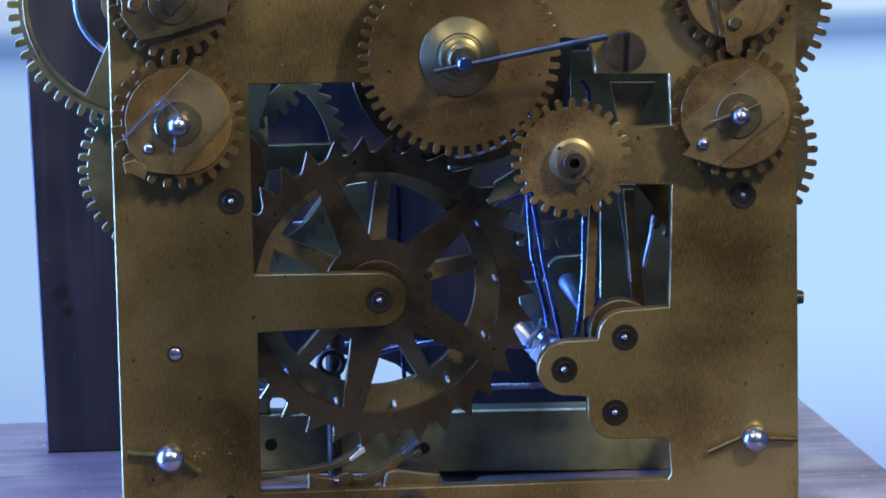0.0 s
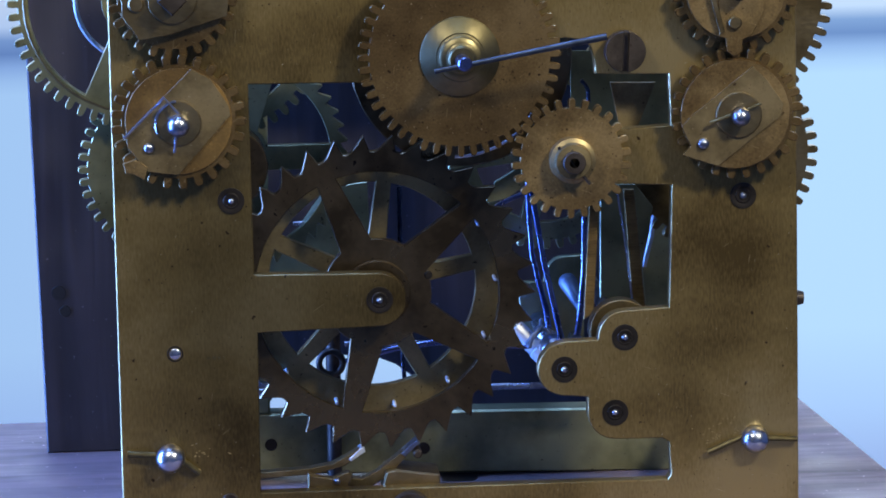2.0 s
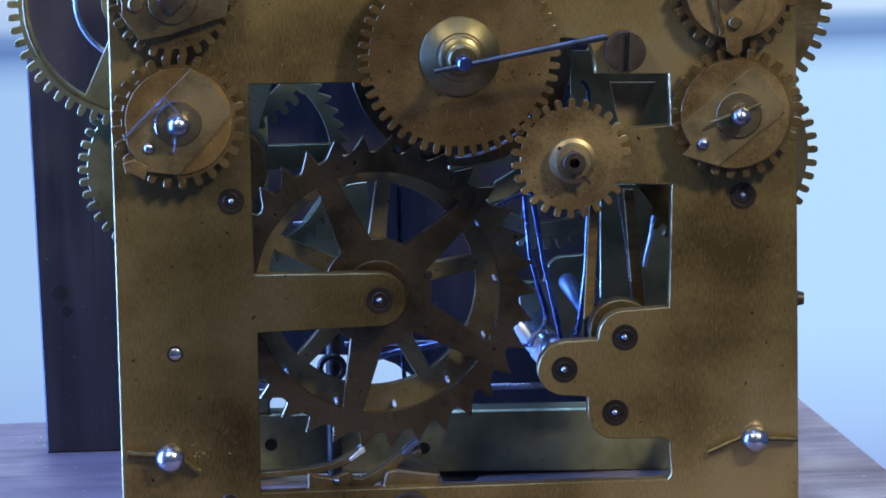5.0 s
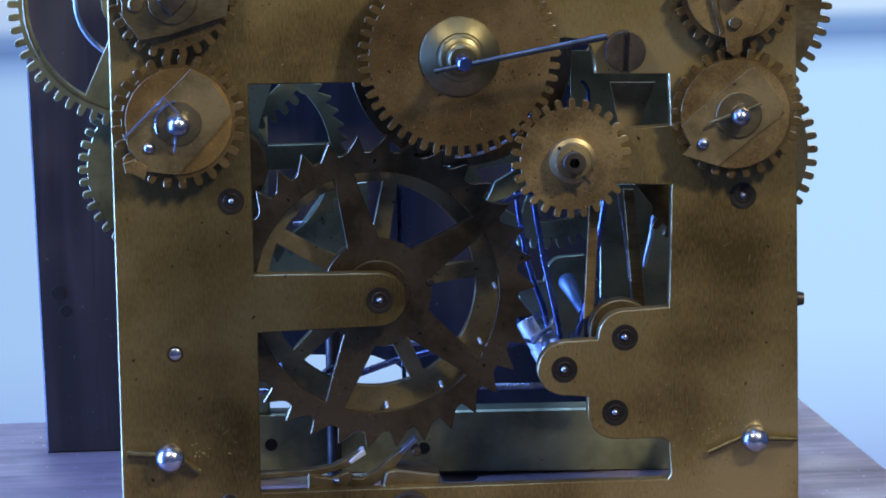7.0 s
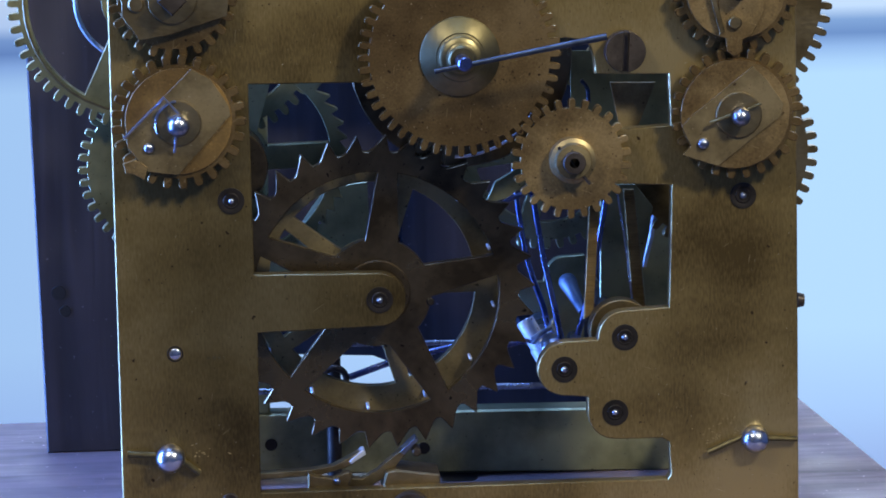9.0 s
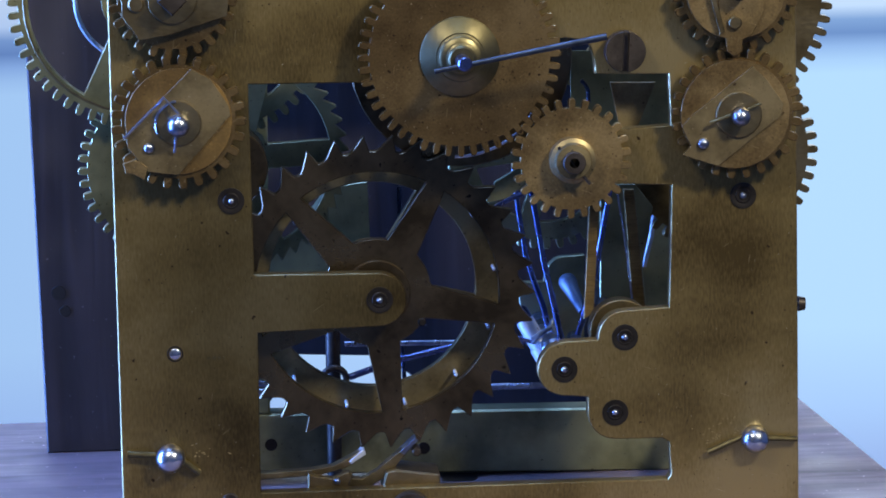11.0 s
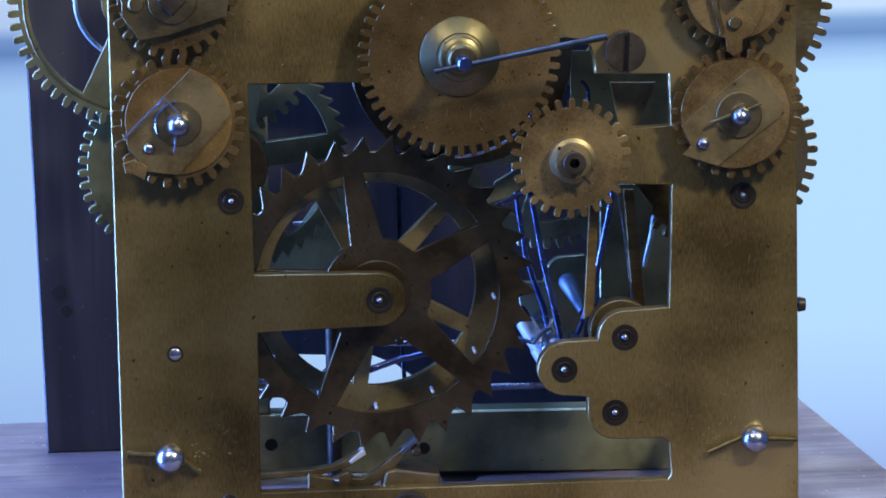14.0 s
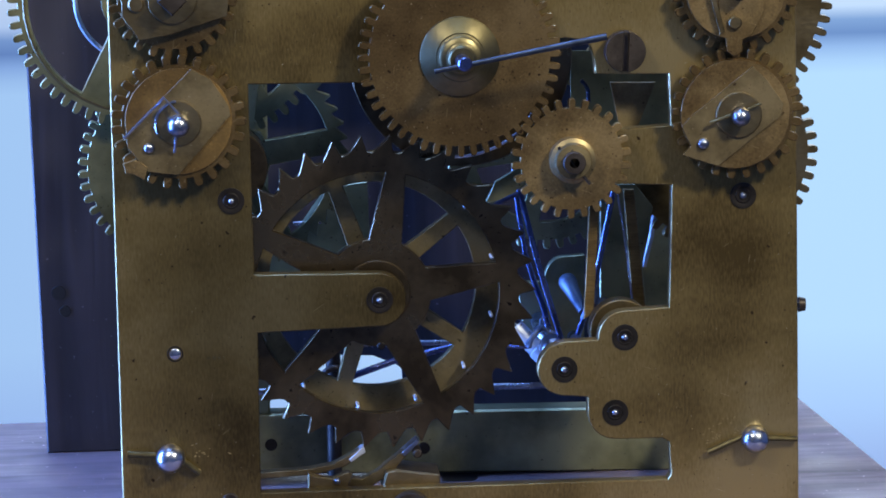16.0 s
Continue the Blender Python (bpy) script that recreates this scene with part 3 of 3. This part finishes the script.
for i in range(13):
    a = radians(-80.8 + 360 / 13 * i)
    part("lifting_pin", drum(0.3, 9.8, 14.3, (22.0 * math.cos(a), 22.0 * math.sin(a)), 14, 0.12), LIGHTSTEEL, third, "bright steel lifting pin", local=True)
part("hub", drum(6.0, 5.5, 9.0), BRONZE, escape, local=True)
part("rivet", drum(0.75, 5.7, 6.3, (9.2, 3.0), 16), HOLE, escape, local=True)
part("hub", drum(6.32, 13.4, 18), PINBRASS, third, local=True)


# ---- fittings on the four winding wheels ----
def winding_fittings():
    c = (-46.03, 79.44)
    w = left_w
    part("click_disc", slab(circle(9.33, 64, (-46.03, 79.64)), [], -4.75, -4.42), RUSTY, w, bevel=0.07)
    plate = part("click_plate", slab([(-54.98, 75.32), (-55.31, 77.51), (-43.61, 88.87), (-40.33, 87.00), (-37.31, 82.37), (-36.97, 80.58), (-46.30, 70.30), (-51.58, 71.05)], [], -5.35, -4.9), CLICK, w, bevel=0.06)
    part("washer", collar(1.4, 3.97, -5.9, -5.15, c, 36), STRAP, w)
    part("arbor", drum(1.3, -9, 3, c, 24), DARKSTEEL, w)
    part("arbor_end", ball(1.98, -8.6, c), STEEL, w, "round polished steel arbor end", smooth=True)
    part("cotter_wire", rod([(-55.61, -6, 77.06), (-48.45, -6.4, 84.14), (-45.42, -8, 80.81)], 0.26, 8), STEEL, w)
    part("spring_ring", rod([(c[0] + 3.97 * math.cos(radians(a)), -6.1, c[1] + 3.97 * math.sin(radians(a))) for a in range(95, 215, 10)], 0.25, 8), STEEL, w)
    part("cotter_wire", rod([(-46.48, -8, 78.17), (-46.87, -6, 74.44)], 0.26, 8), STEEL, w)
    part("stud", turned([(0, -6.2), (0.6, -6.1), (0.95, -5.6), (0.95, -4.4), (0, -4.4)], (-51.26, 75.22), 20), STEEL, plate, smooth=True)
    part("click", slab([(-55.85, 72.56), (-53.67, 73.30), (-51.56, 71.85), (-52.21, 69.68), (-54.14, 70.73), (-55.51, 70.96)], [], -5.6, -4.4), GEAR, w, bevel=0.07)
    c = (52.01, 78.34)
    w = right_w
    part("click_disc", slab(circle(9.63, 64, (51.51, 78.35)), [], -5.3, -4.42), GEAR, w, bevel=0.07)
    plate = part("click_plate", slab([(41.94, 76.48), (43.55, 78.24), (54.58, 86.82), (56.96, 84.46), (59.94, 80.19), (59.53, 77.90), (48.28, 69.29), (43.79, 70.82), (42.10, 71.47), (43.51, 73.04)], [], -5.9, -5.32), CLICK, w, bevel=0.07)
    part("washer", collar(1.4, 4.06, -6.5, -5.85, c, 36), STRAP, w)
    part("arbor", drum(1.2, -9, 3, c, 24), DARKSTEEL, w)
    part("arbor_end", ball(1.68, -8.8, c), STEEL, w, "round polished steel arbor end", smooth=True)
    part("cross_pin", rod([(46.77, -7.4, 77.20), (55.75, -7.4, 80.35)], 0.34, 8, 0.22), POLISHED, w)
    part("stud", turned([(0, -7), (0.7, -6.9), (1.0, -6.4), (1.0, -5.4), (0, -5.4)], (45.74, 73.44), 20), STEEL, plate, smooth=True)
    w = tl_w
    c = (-46.57, 101.15)
    plate = part("click_plate", slab([(-55.45, 104.12), (-55.24, 98.23), (-52.45, 94.03), (-47.15, 94.88), (-37.09, 97.96), (-36.30, 105.60)], [], -5.4, -2.9), STRAP, w, bevel=0.08)
    part("stud", drum(1.39, -6.0, -4.42, (-52.84, 100.33), 20), STRAP, plate)
    part("arbor", drum(2.57, -10, 3, c, 4), DARKSTEEL, w, "square blued steel winding arbor")
    part("washer", collar(2.2, 4.36, -6.0, -5.3, c, 36), STRAP, w)
    w = tr_w
    c = (51.83, 100.25)
    part("click_disc", slab(circle(8.74, 64, c), [], -5.3, -2.9), GEAR, w, bevel=0.07)
    plate = part("click_plate", slab([(48.70, 104.53), (48.63, 92.25), (49.82, 91.82), (50.00, 89.63), (51.19, 88.60), (52.59, 89.36), (52.80, 91.54), (54.40, 92.30), (56.61, 96.41), (56.45, 104.33)], [], -5.9, -5.32), GEAR, w, bevel=0.07)
    part("spring_blade", slab([(45.85, 103.66), (46.84, 103.83), (49.56, 93.08), (48.76, 92.70)], [], -6.6, -5.3), STRAP, w, bevel=0.1)
    part("stud", drum(1.19, -6.8, -5.3, (51.36, 94.62), 20), STRAP, plate)
    part("arbor", drum(1.6, -9, 3, c, 24), DARKSTEEL, w)


winding_fittings()


# ---- inside the frame ----
def disc_thing(name, c, label, r, y0, y1, mat, category="disc", arbor=None):
    w = thing(name, (c[0], y0, c[1]), label, category)
    part("disc", drum(r, y0, y1, c, 72, 0.2), mat, w)
    if arbor:
        part("arbor", drum(arbor[0], arbor[1], arbor[2], c, 20), DARKSTEEL, w)
    return w


CANNON = (4.43, 88.12)
disc_thing("cannon_disc", CANNON, "thin dark steel disc behind the hour wheel", 19.88, 9.5, 10.5, BRONZE, "disc", (2.2, 3, 60))
U1 = (-36.71, 87.95)
upper_green = wheel("strike_wheel", U1, "greenish brass wheel deep in the movement", 15.96, 17.88, 42, 44, 46, GREEN, spokes=(5.32, 12.77, 5, 1.6, 1.8, 10), arbor=(1.6, 3, 60))
RATCH = (-35.70, 68.54)
ratchet = wheel("count_wheel", RATCH, "dark greenish brass wheel with saw teeth and a broad spoke", 19.08, 20.54, 46, 25, 27, GREEN, "saw", 0.05, (6.22, 17.22, 5, 2.28, 2.28, 0), arbor=(1.8, 3, 60))
disc_thing("barrel", (-37.48, 68.71), "dark bronze spring barrel behind the front plate", 7.18, 12, 22, BRONZE, "barrel", (1.6, 3, 25))
W5 = (22.39, 65.90)
idle = wheel("idle_wheel", W5, "dark greenish brass wheel deep in the movement", 16.75, 18.44, 44, 41, 43, GREEN, spokes=(6.36, 13.25, 5, 1.5, 1.8, 40), arbor=(1.5, 10.5, 60))
disc_thing("pulley_disc", (32.21, 38.10), "round brown brass disc behind the bearing cock", 5.66, 6, 10, STRAP, "disc", (1.4, 3, 60))


def bracket(name, outline, y0, y1, mat, label, category="bracket", edge=0.13):
    x = sum(p[0] for p in outline) / len(outline)
    z = sum(p[1] for p in outline) / len(outline)
    b = thing(name, (x, y0, z), label, category)
    part("blade", slab(outline, [], y0, y1), mat, b, bevel=edge)
    return b


bracket("inner_cock", [(-25.03, 48.04), (-20.81, 54.00), (-17.06, 58.88), (-10.61, 59.56), (-10.30, 48.91), (-15.25, 43.61), (-20.70, 40.51), (-30.42, 38.62), (-29.59, 45.68)], 52, 60, GREEN, "greenish brass inner cock on the back plate")
bracket("side_spring", [(27.30, 61.73), (29.14, 61.68), (27.87, 40.42), (26.01, 39.43)], 11, 12.2, DRESSED, "narrow brown brass strip standing in the movement", "strip")
sp = bracket("side_spring", [(33.62, 62.86), (35.57, 62.81), (37.51, 40.47), (35.14, 40.54)], 12.5, 13.7, DRESSED, "leaning brown brass strip with a bright edge", "strip")
part("edge", rod([(32.43, 12.2, 62.46), (33.58, 12.2, 55.20), (35.00, 12.2, 42.51)], 0.2, 8), STEEL, sp)
bracket("inner_bracket", [(17.23, 40.05), (22.30, 40.0), (22.62, 41.6), (23.0, 42.7), (23.6, 43.6), (24.4, 44.3), (25.4, 44.7), (30.12, 45.0), (29.91, 27.64), (18.67, 27.99)], 48, 50, GREEN, "greenish brass inner bracket with a stepped rounded corner")
bracket("inner_bracket", [(31.38, 35.83), (31.66, 60.77), (38.20, 60.58), (41.53, 56.24), (39.42, 45.01), (40.28, 35.56)], 33, 34.5, GREEN, "large greenish brass inner bracket beside the strips")
bracket("inner_bracket", [(25.94, 86.43), (45.71, 85.92), (45.58, 70.45), (25.75, 71.00)], 27.5, 28, GREEN, "dark greenish brass plate deep under the screw", edge=0.02)
bracket("inner_bracket", [(31.09, 82.76), (39.21, 82.54), (35.88, 74.38), (32.62, 74.47)], 9, 10, CLICK, "grey brown brass plate tapering downwards under the screw", edge=0.05)
bracket("inner_bracket", [(11.87, 62.21), (17.14, 65.22), (17.50, 61.20), (13.91, 58.99), (9.92, 58.05)], 30, 31, GREEN, "pale greenish detent blade beside the small wheel", "detent")



def steel_rod(name, pts, r, label, mat=STEEL, category="rod", tip=None):
    t = thing(name, pts[0], label, category)
    part("shaft", rod(pts, r, 14, tip), mat, t, smooth=True)
    return t


steel_rod("cross_rod", [(-35.24, 50, 20.11), (34.48, 50, 19.39)], 0.64, "straight polished steel rod across the movement")
steel_rod("cross_rod", [(-15.84, 46, 29.57), (21.73, 46, 28.93)], 0.53, "thin straight steel rod behind the wheels")
steel_rod("upright_rod", [(-17.6, 57, 35.17), (-17.8, 57, 1.90)], 1.45, "upright dark steel post in front of the back plate", DARKSTEEL)
steel_rod("upright_rod", [(-4.34, 57, 57.76), (-4.32, 57, 25.89), (-3.84, 57, 17.00)], 0.43, "thin upright steel wire behind the wheels", DARKBLUE)
steel_rod("cross_rod", [(-24.89, 50, 52.27), (-19.65, 50, 52.44)], 0.38, "short bright steel pin beside the inner cock")
steel_rod("upright_rod", [(33.63, 40, 53.45), (34.00, 40, 47.85)], 0.5, "short bright steel pin between the strips", LIGHTSTEEL)
steel_rod("bent_strip", [(39.70, 44, 58.24), (41.61, 44, 56.25), (43.31, 44, 54.47), (42.40, 44, 48.66), (40.95, 44, 43.07)], 0.5, "bent bright steel wire at the bracket's edge", LIGHTSTEEL)
steel_rod("bent_strip", [(26.96, 20, 81.92), (27.78, 20, 81.07), (28.28, 20, 80.03), (28.36, 20, 77.75)], 0.35, "curved dark blued steel wire under the long pin", DARKBLUE)
k = steel_rod("striking_pin", [(25.93, 38, 41.55), (26.5, 36.6, 40.4), (27.2, 34.9, 38.9), (28.2, 32.5, 36.9)], 1.75, "pale blued steel striking pin tapering from a round head", MATTEBLUE, "pin", 0.9)
part("head", ball(1.75, 38, (25.93, 41.55)), MATTEBLUE, k, smooth=True)


# arbor and collet that the levers swing on
LOBE = (21.21, 32.60)
ar = thing("lever_arbor", (LOBE[0], 3, LOBE[1]), "steel arbor of the swinging levers with a thick collet", "arbor")
part("arbor", drum(1.1, 3, 60, LOBE, 20), STEEL, ar)

# release lever: a bent upper wire, a collet and a long tail with an eye
lever = thing("release_lever", (LOBE[0], 0, LOBE[1]), "blued steel release lever of bent wire with a long tail", "lever")
part("collet", drum(1.69, 30, 57, LOBE, 28, 0.5), STEEL, lever)
part("upper_wire", rod([(21.91, 34, 32.94), (20.91, 34, 37.58), (19.19, 34, 42.67), (17.67, 34, 47.62), (16.43, 34, 56.18), (15.60, 34, 64.05)], 0.63, 12, 0.47), BLUED, lever, smooth=True)
part("tail_wire", rod([(20.30, 42, 30.18), (12.78, 42, 29.11), (4.23, 42, 29.16), (-6.49, 42, 26.90), (-15.30, 42, 23.93)], 0.64, 12), BLUED, lever, smooth=True)
eye_c = Vector((-18.08, 42, 23.58))
ringpts = [eye_c + Vector((2.23 * math.cos(a), 0, 2.23 * math.sin(a))) for a in [math.tau * i / 24 for i in range(25)]]
part("tail_eye", rod(ringpts, 0.64, 10), DARKSTEEL, lever, "round wire eye", smooth=True)

# lifting piece on the same arbor: a pale stub with a dark cap and wire knotted round it
LIFT = (20.35, 29.82)
lift = thing("lifting_piece", (LIFT[0], 0, LIFT[1]), "pale bare steel lifting stub with a wire knotted round it", "lever")
part("stub", turned_along((21.6, 25, 27.6), (16.75, 28, 36.55), [(1.95, 0.0), (1.95, 0.45), (1.72, 0.47), (1.72, 0.97), (1.5, 1.0)]), LIGHTSTEEL, lift)
part("cap", turned_along((16.85, 28, 36.40), (15.60, 28.6, 38.50), [(1.62, 0.0), (1.62, 0.80), (1.3, 1.0)]), DARKBLUE, lift, "dark blued cap")
part("wire_knot", rod([(18.0, 23.6, 33.0), (18.9, 23.2, 34.5), (20.2, 23.4, 35.3), (21.3, 24, 36.0), (22.0, 24.5, 34.8), (22.2, 25, 33.0)], 0.45, 10), MATTEBLUE, lift, smooth=True)
part("wire_knot", rod([(17.8, 23.6, 33.7), (19.3, 23, 35.0), (20.9, 24, 35.4), (21.9, 25, 37.0)], 0.4, 10), MATTEBLUE, lift, smooth=True)
part("wire_tail", rod([(14.14, 25, 34.35), (15.0, 24.6, 33.9), (16.12, 24.2, 33.6), (18.2, 24, 32.95)], 0.36, 10), BLUED, lift, smooth=True)

# crutch: a straight wire that swings with the beat, with a small hook
crutch = thing("crutch", (LOBE[0], 0, LOBE[1]), "straight blued steel crutch wire that swings with the beat", "lever")
part("wire", rod([(23.02, 20, 31.64), (22.85, 20, 34.28), (20.34, 20, 49.07), (19.32, 20, 57.45), (18.67, 20, 62.68)], 0.62, 12, 0.51), BLUED, crutch, smooth=True)
part("collet", drum(2.26, 17, 23, LOBE, 28, 0.5), STEEL, crutch)
part("hook_wire", rod([(9.93, 20, 57.73), (12.22, 20, 59.54), (14.72, 20, 60.71), (18.66, 20, 62.05)], 0.46, 10, 0.46), BLUED, crutch, smooth=True)

# detent rod leaning beside the strip
DET = (26.58, 32.64)
detent = thing("detent_rod", (DET[0], 0, DET[1]), "blued steel detent rod leaning beside a brass strip", "rod")
part("rod", rod([(26.37, 28, 32.65), (27.05, 28, 36.89), (27.89, 28, 45.36), (28.14, 28, 57.51), (28.20, 28, 62.25)], 0.62, 12, 0.52), BLUED, detent, smooth=True)
part("foot", drum(1.25, 24, 32, (26.36, 32.22), 20), STEEL, detent)

# pendulum fork, which passes behind the wheels once a second
FORK = (-23.15, 54, 24.86)
fork = thing("pendulum_fork", FORK, "bright steel fork on a rod that swings behind the wheels", "fork")
part("prong", rod([(-26.13, 54, 26.50), (-22.15, 54, 30.33)], 0.65, 10), STEEL, fork, smooth=True)
part("prong", rod([(-24.42, 54, 26.00), (-20.88, 54, 29.19)], 0.54, 10), STEEL, fork, smooth=True)
part("rod", rod([(-34.01, 54, 22.56), (-23.22, 54, 21.78), (-12.42, 54, 20.54)], 0.65, 10), STEEL, fork, smooth=True)
part("stem", rod([(-27.00, 54, 22.12), (-25.46, 54, 27.69)], 0.54, 10), STEEL, fork, smooth=True)
ringw = [Vector((-53.28, 48, 95.66)) + Vector((11.22 * math.cos(a), 0, 11.22 * math.sin(a))) for a in [math.tau * i / 48 for i in range(49)]]
hoop = thing("wire_hoop", (-53.28, 48, 95.66), "thin bright steel hoop behind the great wheel", "hoop")
part("hoop", rod(ringw, 0.48, 8), LIGHTSTEEL, hoop, smooth=True)
part("stay", rod([(-53.62, 48, 84.66), (-53.73, 60, 83.25)], 0.37, 8), STEEL, hoop)

# pallets under the escape wheel
PALL = (-39.39, 12.65)
pallet_l = thing("entry_pallet", (PALL[0], 0, PALL[1]), "curved brass pallet arm with a bright steel tip", "pallet")
arm_l = part("arm", slab([(-36.37, 12.89), (-36.33, 14.13), (-24.66, 14.46), (-20.08, 15.14), (-16.79, 16.79), (-15.35, 17.58), (-14.96, 16.73), (-17.85, 14.65), (-22.65, 13.46), (-29.26, 13.16)], [], 5.5, 8.0), STRAP, pallet_l, bevel=0.15)
part("tip", slab([(-17.22, 15.92), (-14.95, 17.81), (-14.44, 17.9), (-14.15, 17.06), (-16.83, 15.38)], [], 5.3, 8.7), LIGHTSTEEL, arm_l, "pale steel pallet tip", bevel=0.12)
PALR = (-14.99, 11.81)
pallet_r = thing("exit_pallet", (PALR[0], 0, PALR[1]), "short brass pallet arm with a steel striking edge", "pallet")
arm_r = part("arm", slab([(-18.54, 11.24), (-17.89, 12.88), (-15.05, 12.47), (-12.17, 14.04), (-10.09, 15.84), (-7.82, 17.63), (-7.02, 16.78), (-8.9, 14.65), (-10.97, 12.64), (-13.55, 11.06)], [], 5.5, 8.0), STRAP, pallet_r, bevel=0.15)
part("tip", slab([(-8.14, 17.27), (-5.24, 19.88), (-4.74, 19.34), (-7.24, 16.72)], [], 5.3, 8.7), STEEL, arm_r, "steel pallet tip", bevel=0.12)
part("pin", drum(0.8, 4.6, 9, (-5.08, 17.32), 16), DARKSTEEL, pallet_r)

foot = thing("pallet_cock", (-13.07, 5, 11.16), "brass pallet cock screwed on the plate's lower bar", "bracket")
part("block", slab([(-10.72, 14.22), (-8.99, 14.58), (-1.07, 13.48), (-0.92, 10.77), (-11.5, 11.13)], [], 3.02, 12), STRAP, foot, bevel=0.3)
part("strap", slab([(-24.72, 14.49), (-23.21, 13.82), (-20.18, 13.4), (-18.33, 14.27), (-17.32, 14.45), (-16.73, 13.6), (-17.79, 11.35), (-24.79, 11.59)], [], 3.02, 5.2), STRAP, foot, bevel=0.2)
part("pin", ball(0.6, 2.8, (-19.54, 12.94), 16), STEEL, foot, smooth=True)

KNOB = (68.85, 40, 36.85)
knob = thing("side_pin", KNOB, "small dark steel pin sticking out past the plate's edge", "pin")
part("shaft", rod([(60.90, 40, 37.10), (69.82, 40, 37.04)], 0.6, 12), DARKSTEEL, knob)
part("head", rod([(69.39, 40, 37.05), (70.68, 40, 37.01)], 1.5, 16, 1.2), DARKSTEEL, knob)


def motions():
    # the train stands still, is let go, then steps on with each beat of half a second
    beats = [(6.0, 1.8), (6.5, 5.5), (7.0, 8.6), (7.5, 14.6), (8.0, 18.7), (8.5, 25.2), (9.0, 29.3), (9.5, 35.6), (10.0, 41.0), (10.5, 48.0), (11.0, 53.0), (11.5, 59.4),
             (12.0, 63.2), (12.5, 69.7), (13.0, 74.2), (13.5, 80.3), (14.0, 84.8), (14.5, 91.0), (15.0, 96.5), (15.5, 102.9), (16.0, 105.0)]
    steps = [(0.0, 0.0), (5.6, 0.0)]
    for t, a in beats:
        steps += [(t - 0.06, a), (t + 0.06, a)] if t < 16 else [(t, a)]
    keyed(escape, (ESC[0], 0, ESC[1]), steps)
    keyed(third, (THIRD[0], 0, THIRD[1]), [(t, a * 0.43) for t, a in steps])
    slow = [(0.0, 0.0), (5.8, 0.0), (16.0, 1.0)]
    keyed(ratchet, (RATCH[0], 0, RATCH[1]), [(t, -9.0 * a) for t, a in slow])
    keyed(great_left, (GW[0], 0, GW[1]), [(t, 2.3 * a) for t, a in slow])
    keyed(below_left, (BW[0], 0, BW[1]), [(t, -3.0 * a) for t, a in slow])
    keyed(lever, (LOBE[0], 0, LOBE[1]), [(0.0, 4.6), (4.6, 4.6), (5.7, 0.0), (16.0, 0.0)])
    swing = [(0.0, -2.2), (5.2, -2.2), (5.75, 0.0), (6.0, -2.0), (6.5, 0.0), (7.0, -2.0), (7.5, 0.3), (8.0, -2.0), (8.5, 0.2), (9.0, -2.0), (9.5, 0.2), (10.0, -2.2), (10.5, 0.2), (11.0, -2.2), (11.5, 0.0),
             (12.0, -2.0), (12.5, 0.0), (13.0, -2.6), (13.5, -1.0), (14.0, -2.6), (14.5, -1.8), (15.0, -2.6), (15.5, -4.5), (16.0, -6.2)]
    keyed(crutch, (LOBE[0], 0, LOBE[1]), swing)
    keyed(lift, (LIFT[0], 0, LIFT[1]), [(0.0, -17.0), (4.6, -17.0), (5.7, 0.0), (13.0, 0.0), (14.0, -1.0), (15.0, -3.5), (15.4, -6.0), (15.7, -14.0), (16.0, -17.0)])
    keyed(detent, (DET[0], 0, DET[1]), [(0.0, 0.0), (4.6, 0.0), (5.8, 7.6), (9.0, 8.6), (12.5, 10.4), (16.0, 11.0)])
    rock = [(0.0, 0.25), (5.4, 0.25)] + [(0.5 * i, 1.0 if i % 2 else 0.0) for i in range(12, 29)] + [(14.5, 0.6), (15.0, 0.8), (15.5, 0.25), (16.0, 0.2)]
    keyed(pallet_l, (PALL[0], 0, PALL[1]), [(t, -4.6 * a) for t, a in rock])
    keyed(pallet_r, (PALR[0], 0, PALR[1]), [(t, 8.6 * a) for t, a in rock])
    x, y, z = FORK
    reach = [(0.0, -18.0), (5.4, -18.0)] + [(5.55 + 0.243 * i, (2.0, -9.0, -20.0, -9.0)[i % 4]) for i in range(41)] + [(15.7, -19.0), (16.0, -20.0)]
    walk(fork, [(t, pose((x + a) * MM, y * MM, z * MM)) for t, a in reach])
    x, y, z = KNOB
    walk(knob, [(t, pose((x + 0.4 * a) * MM, y * MM, (z - 1.4 * a) * MM)) for t, a in ((0.0, 0.0), (5.0, 0.15), (9.0, 0.4), (11.0, 0.9), (16.0, 1.0))])


motions()
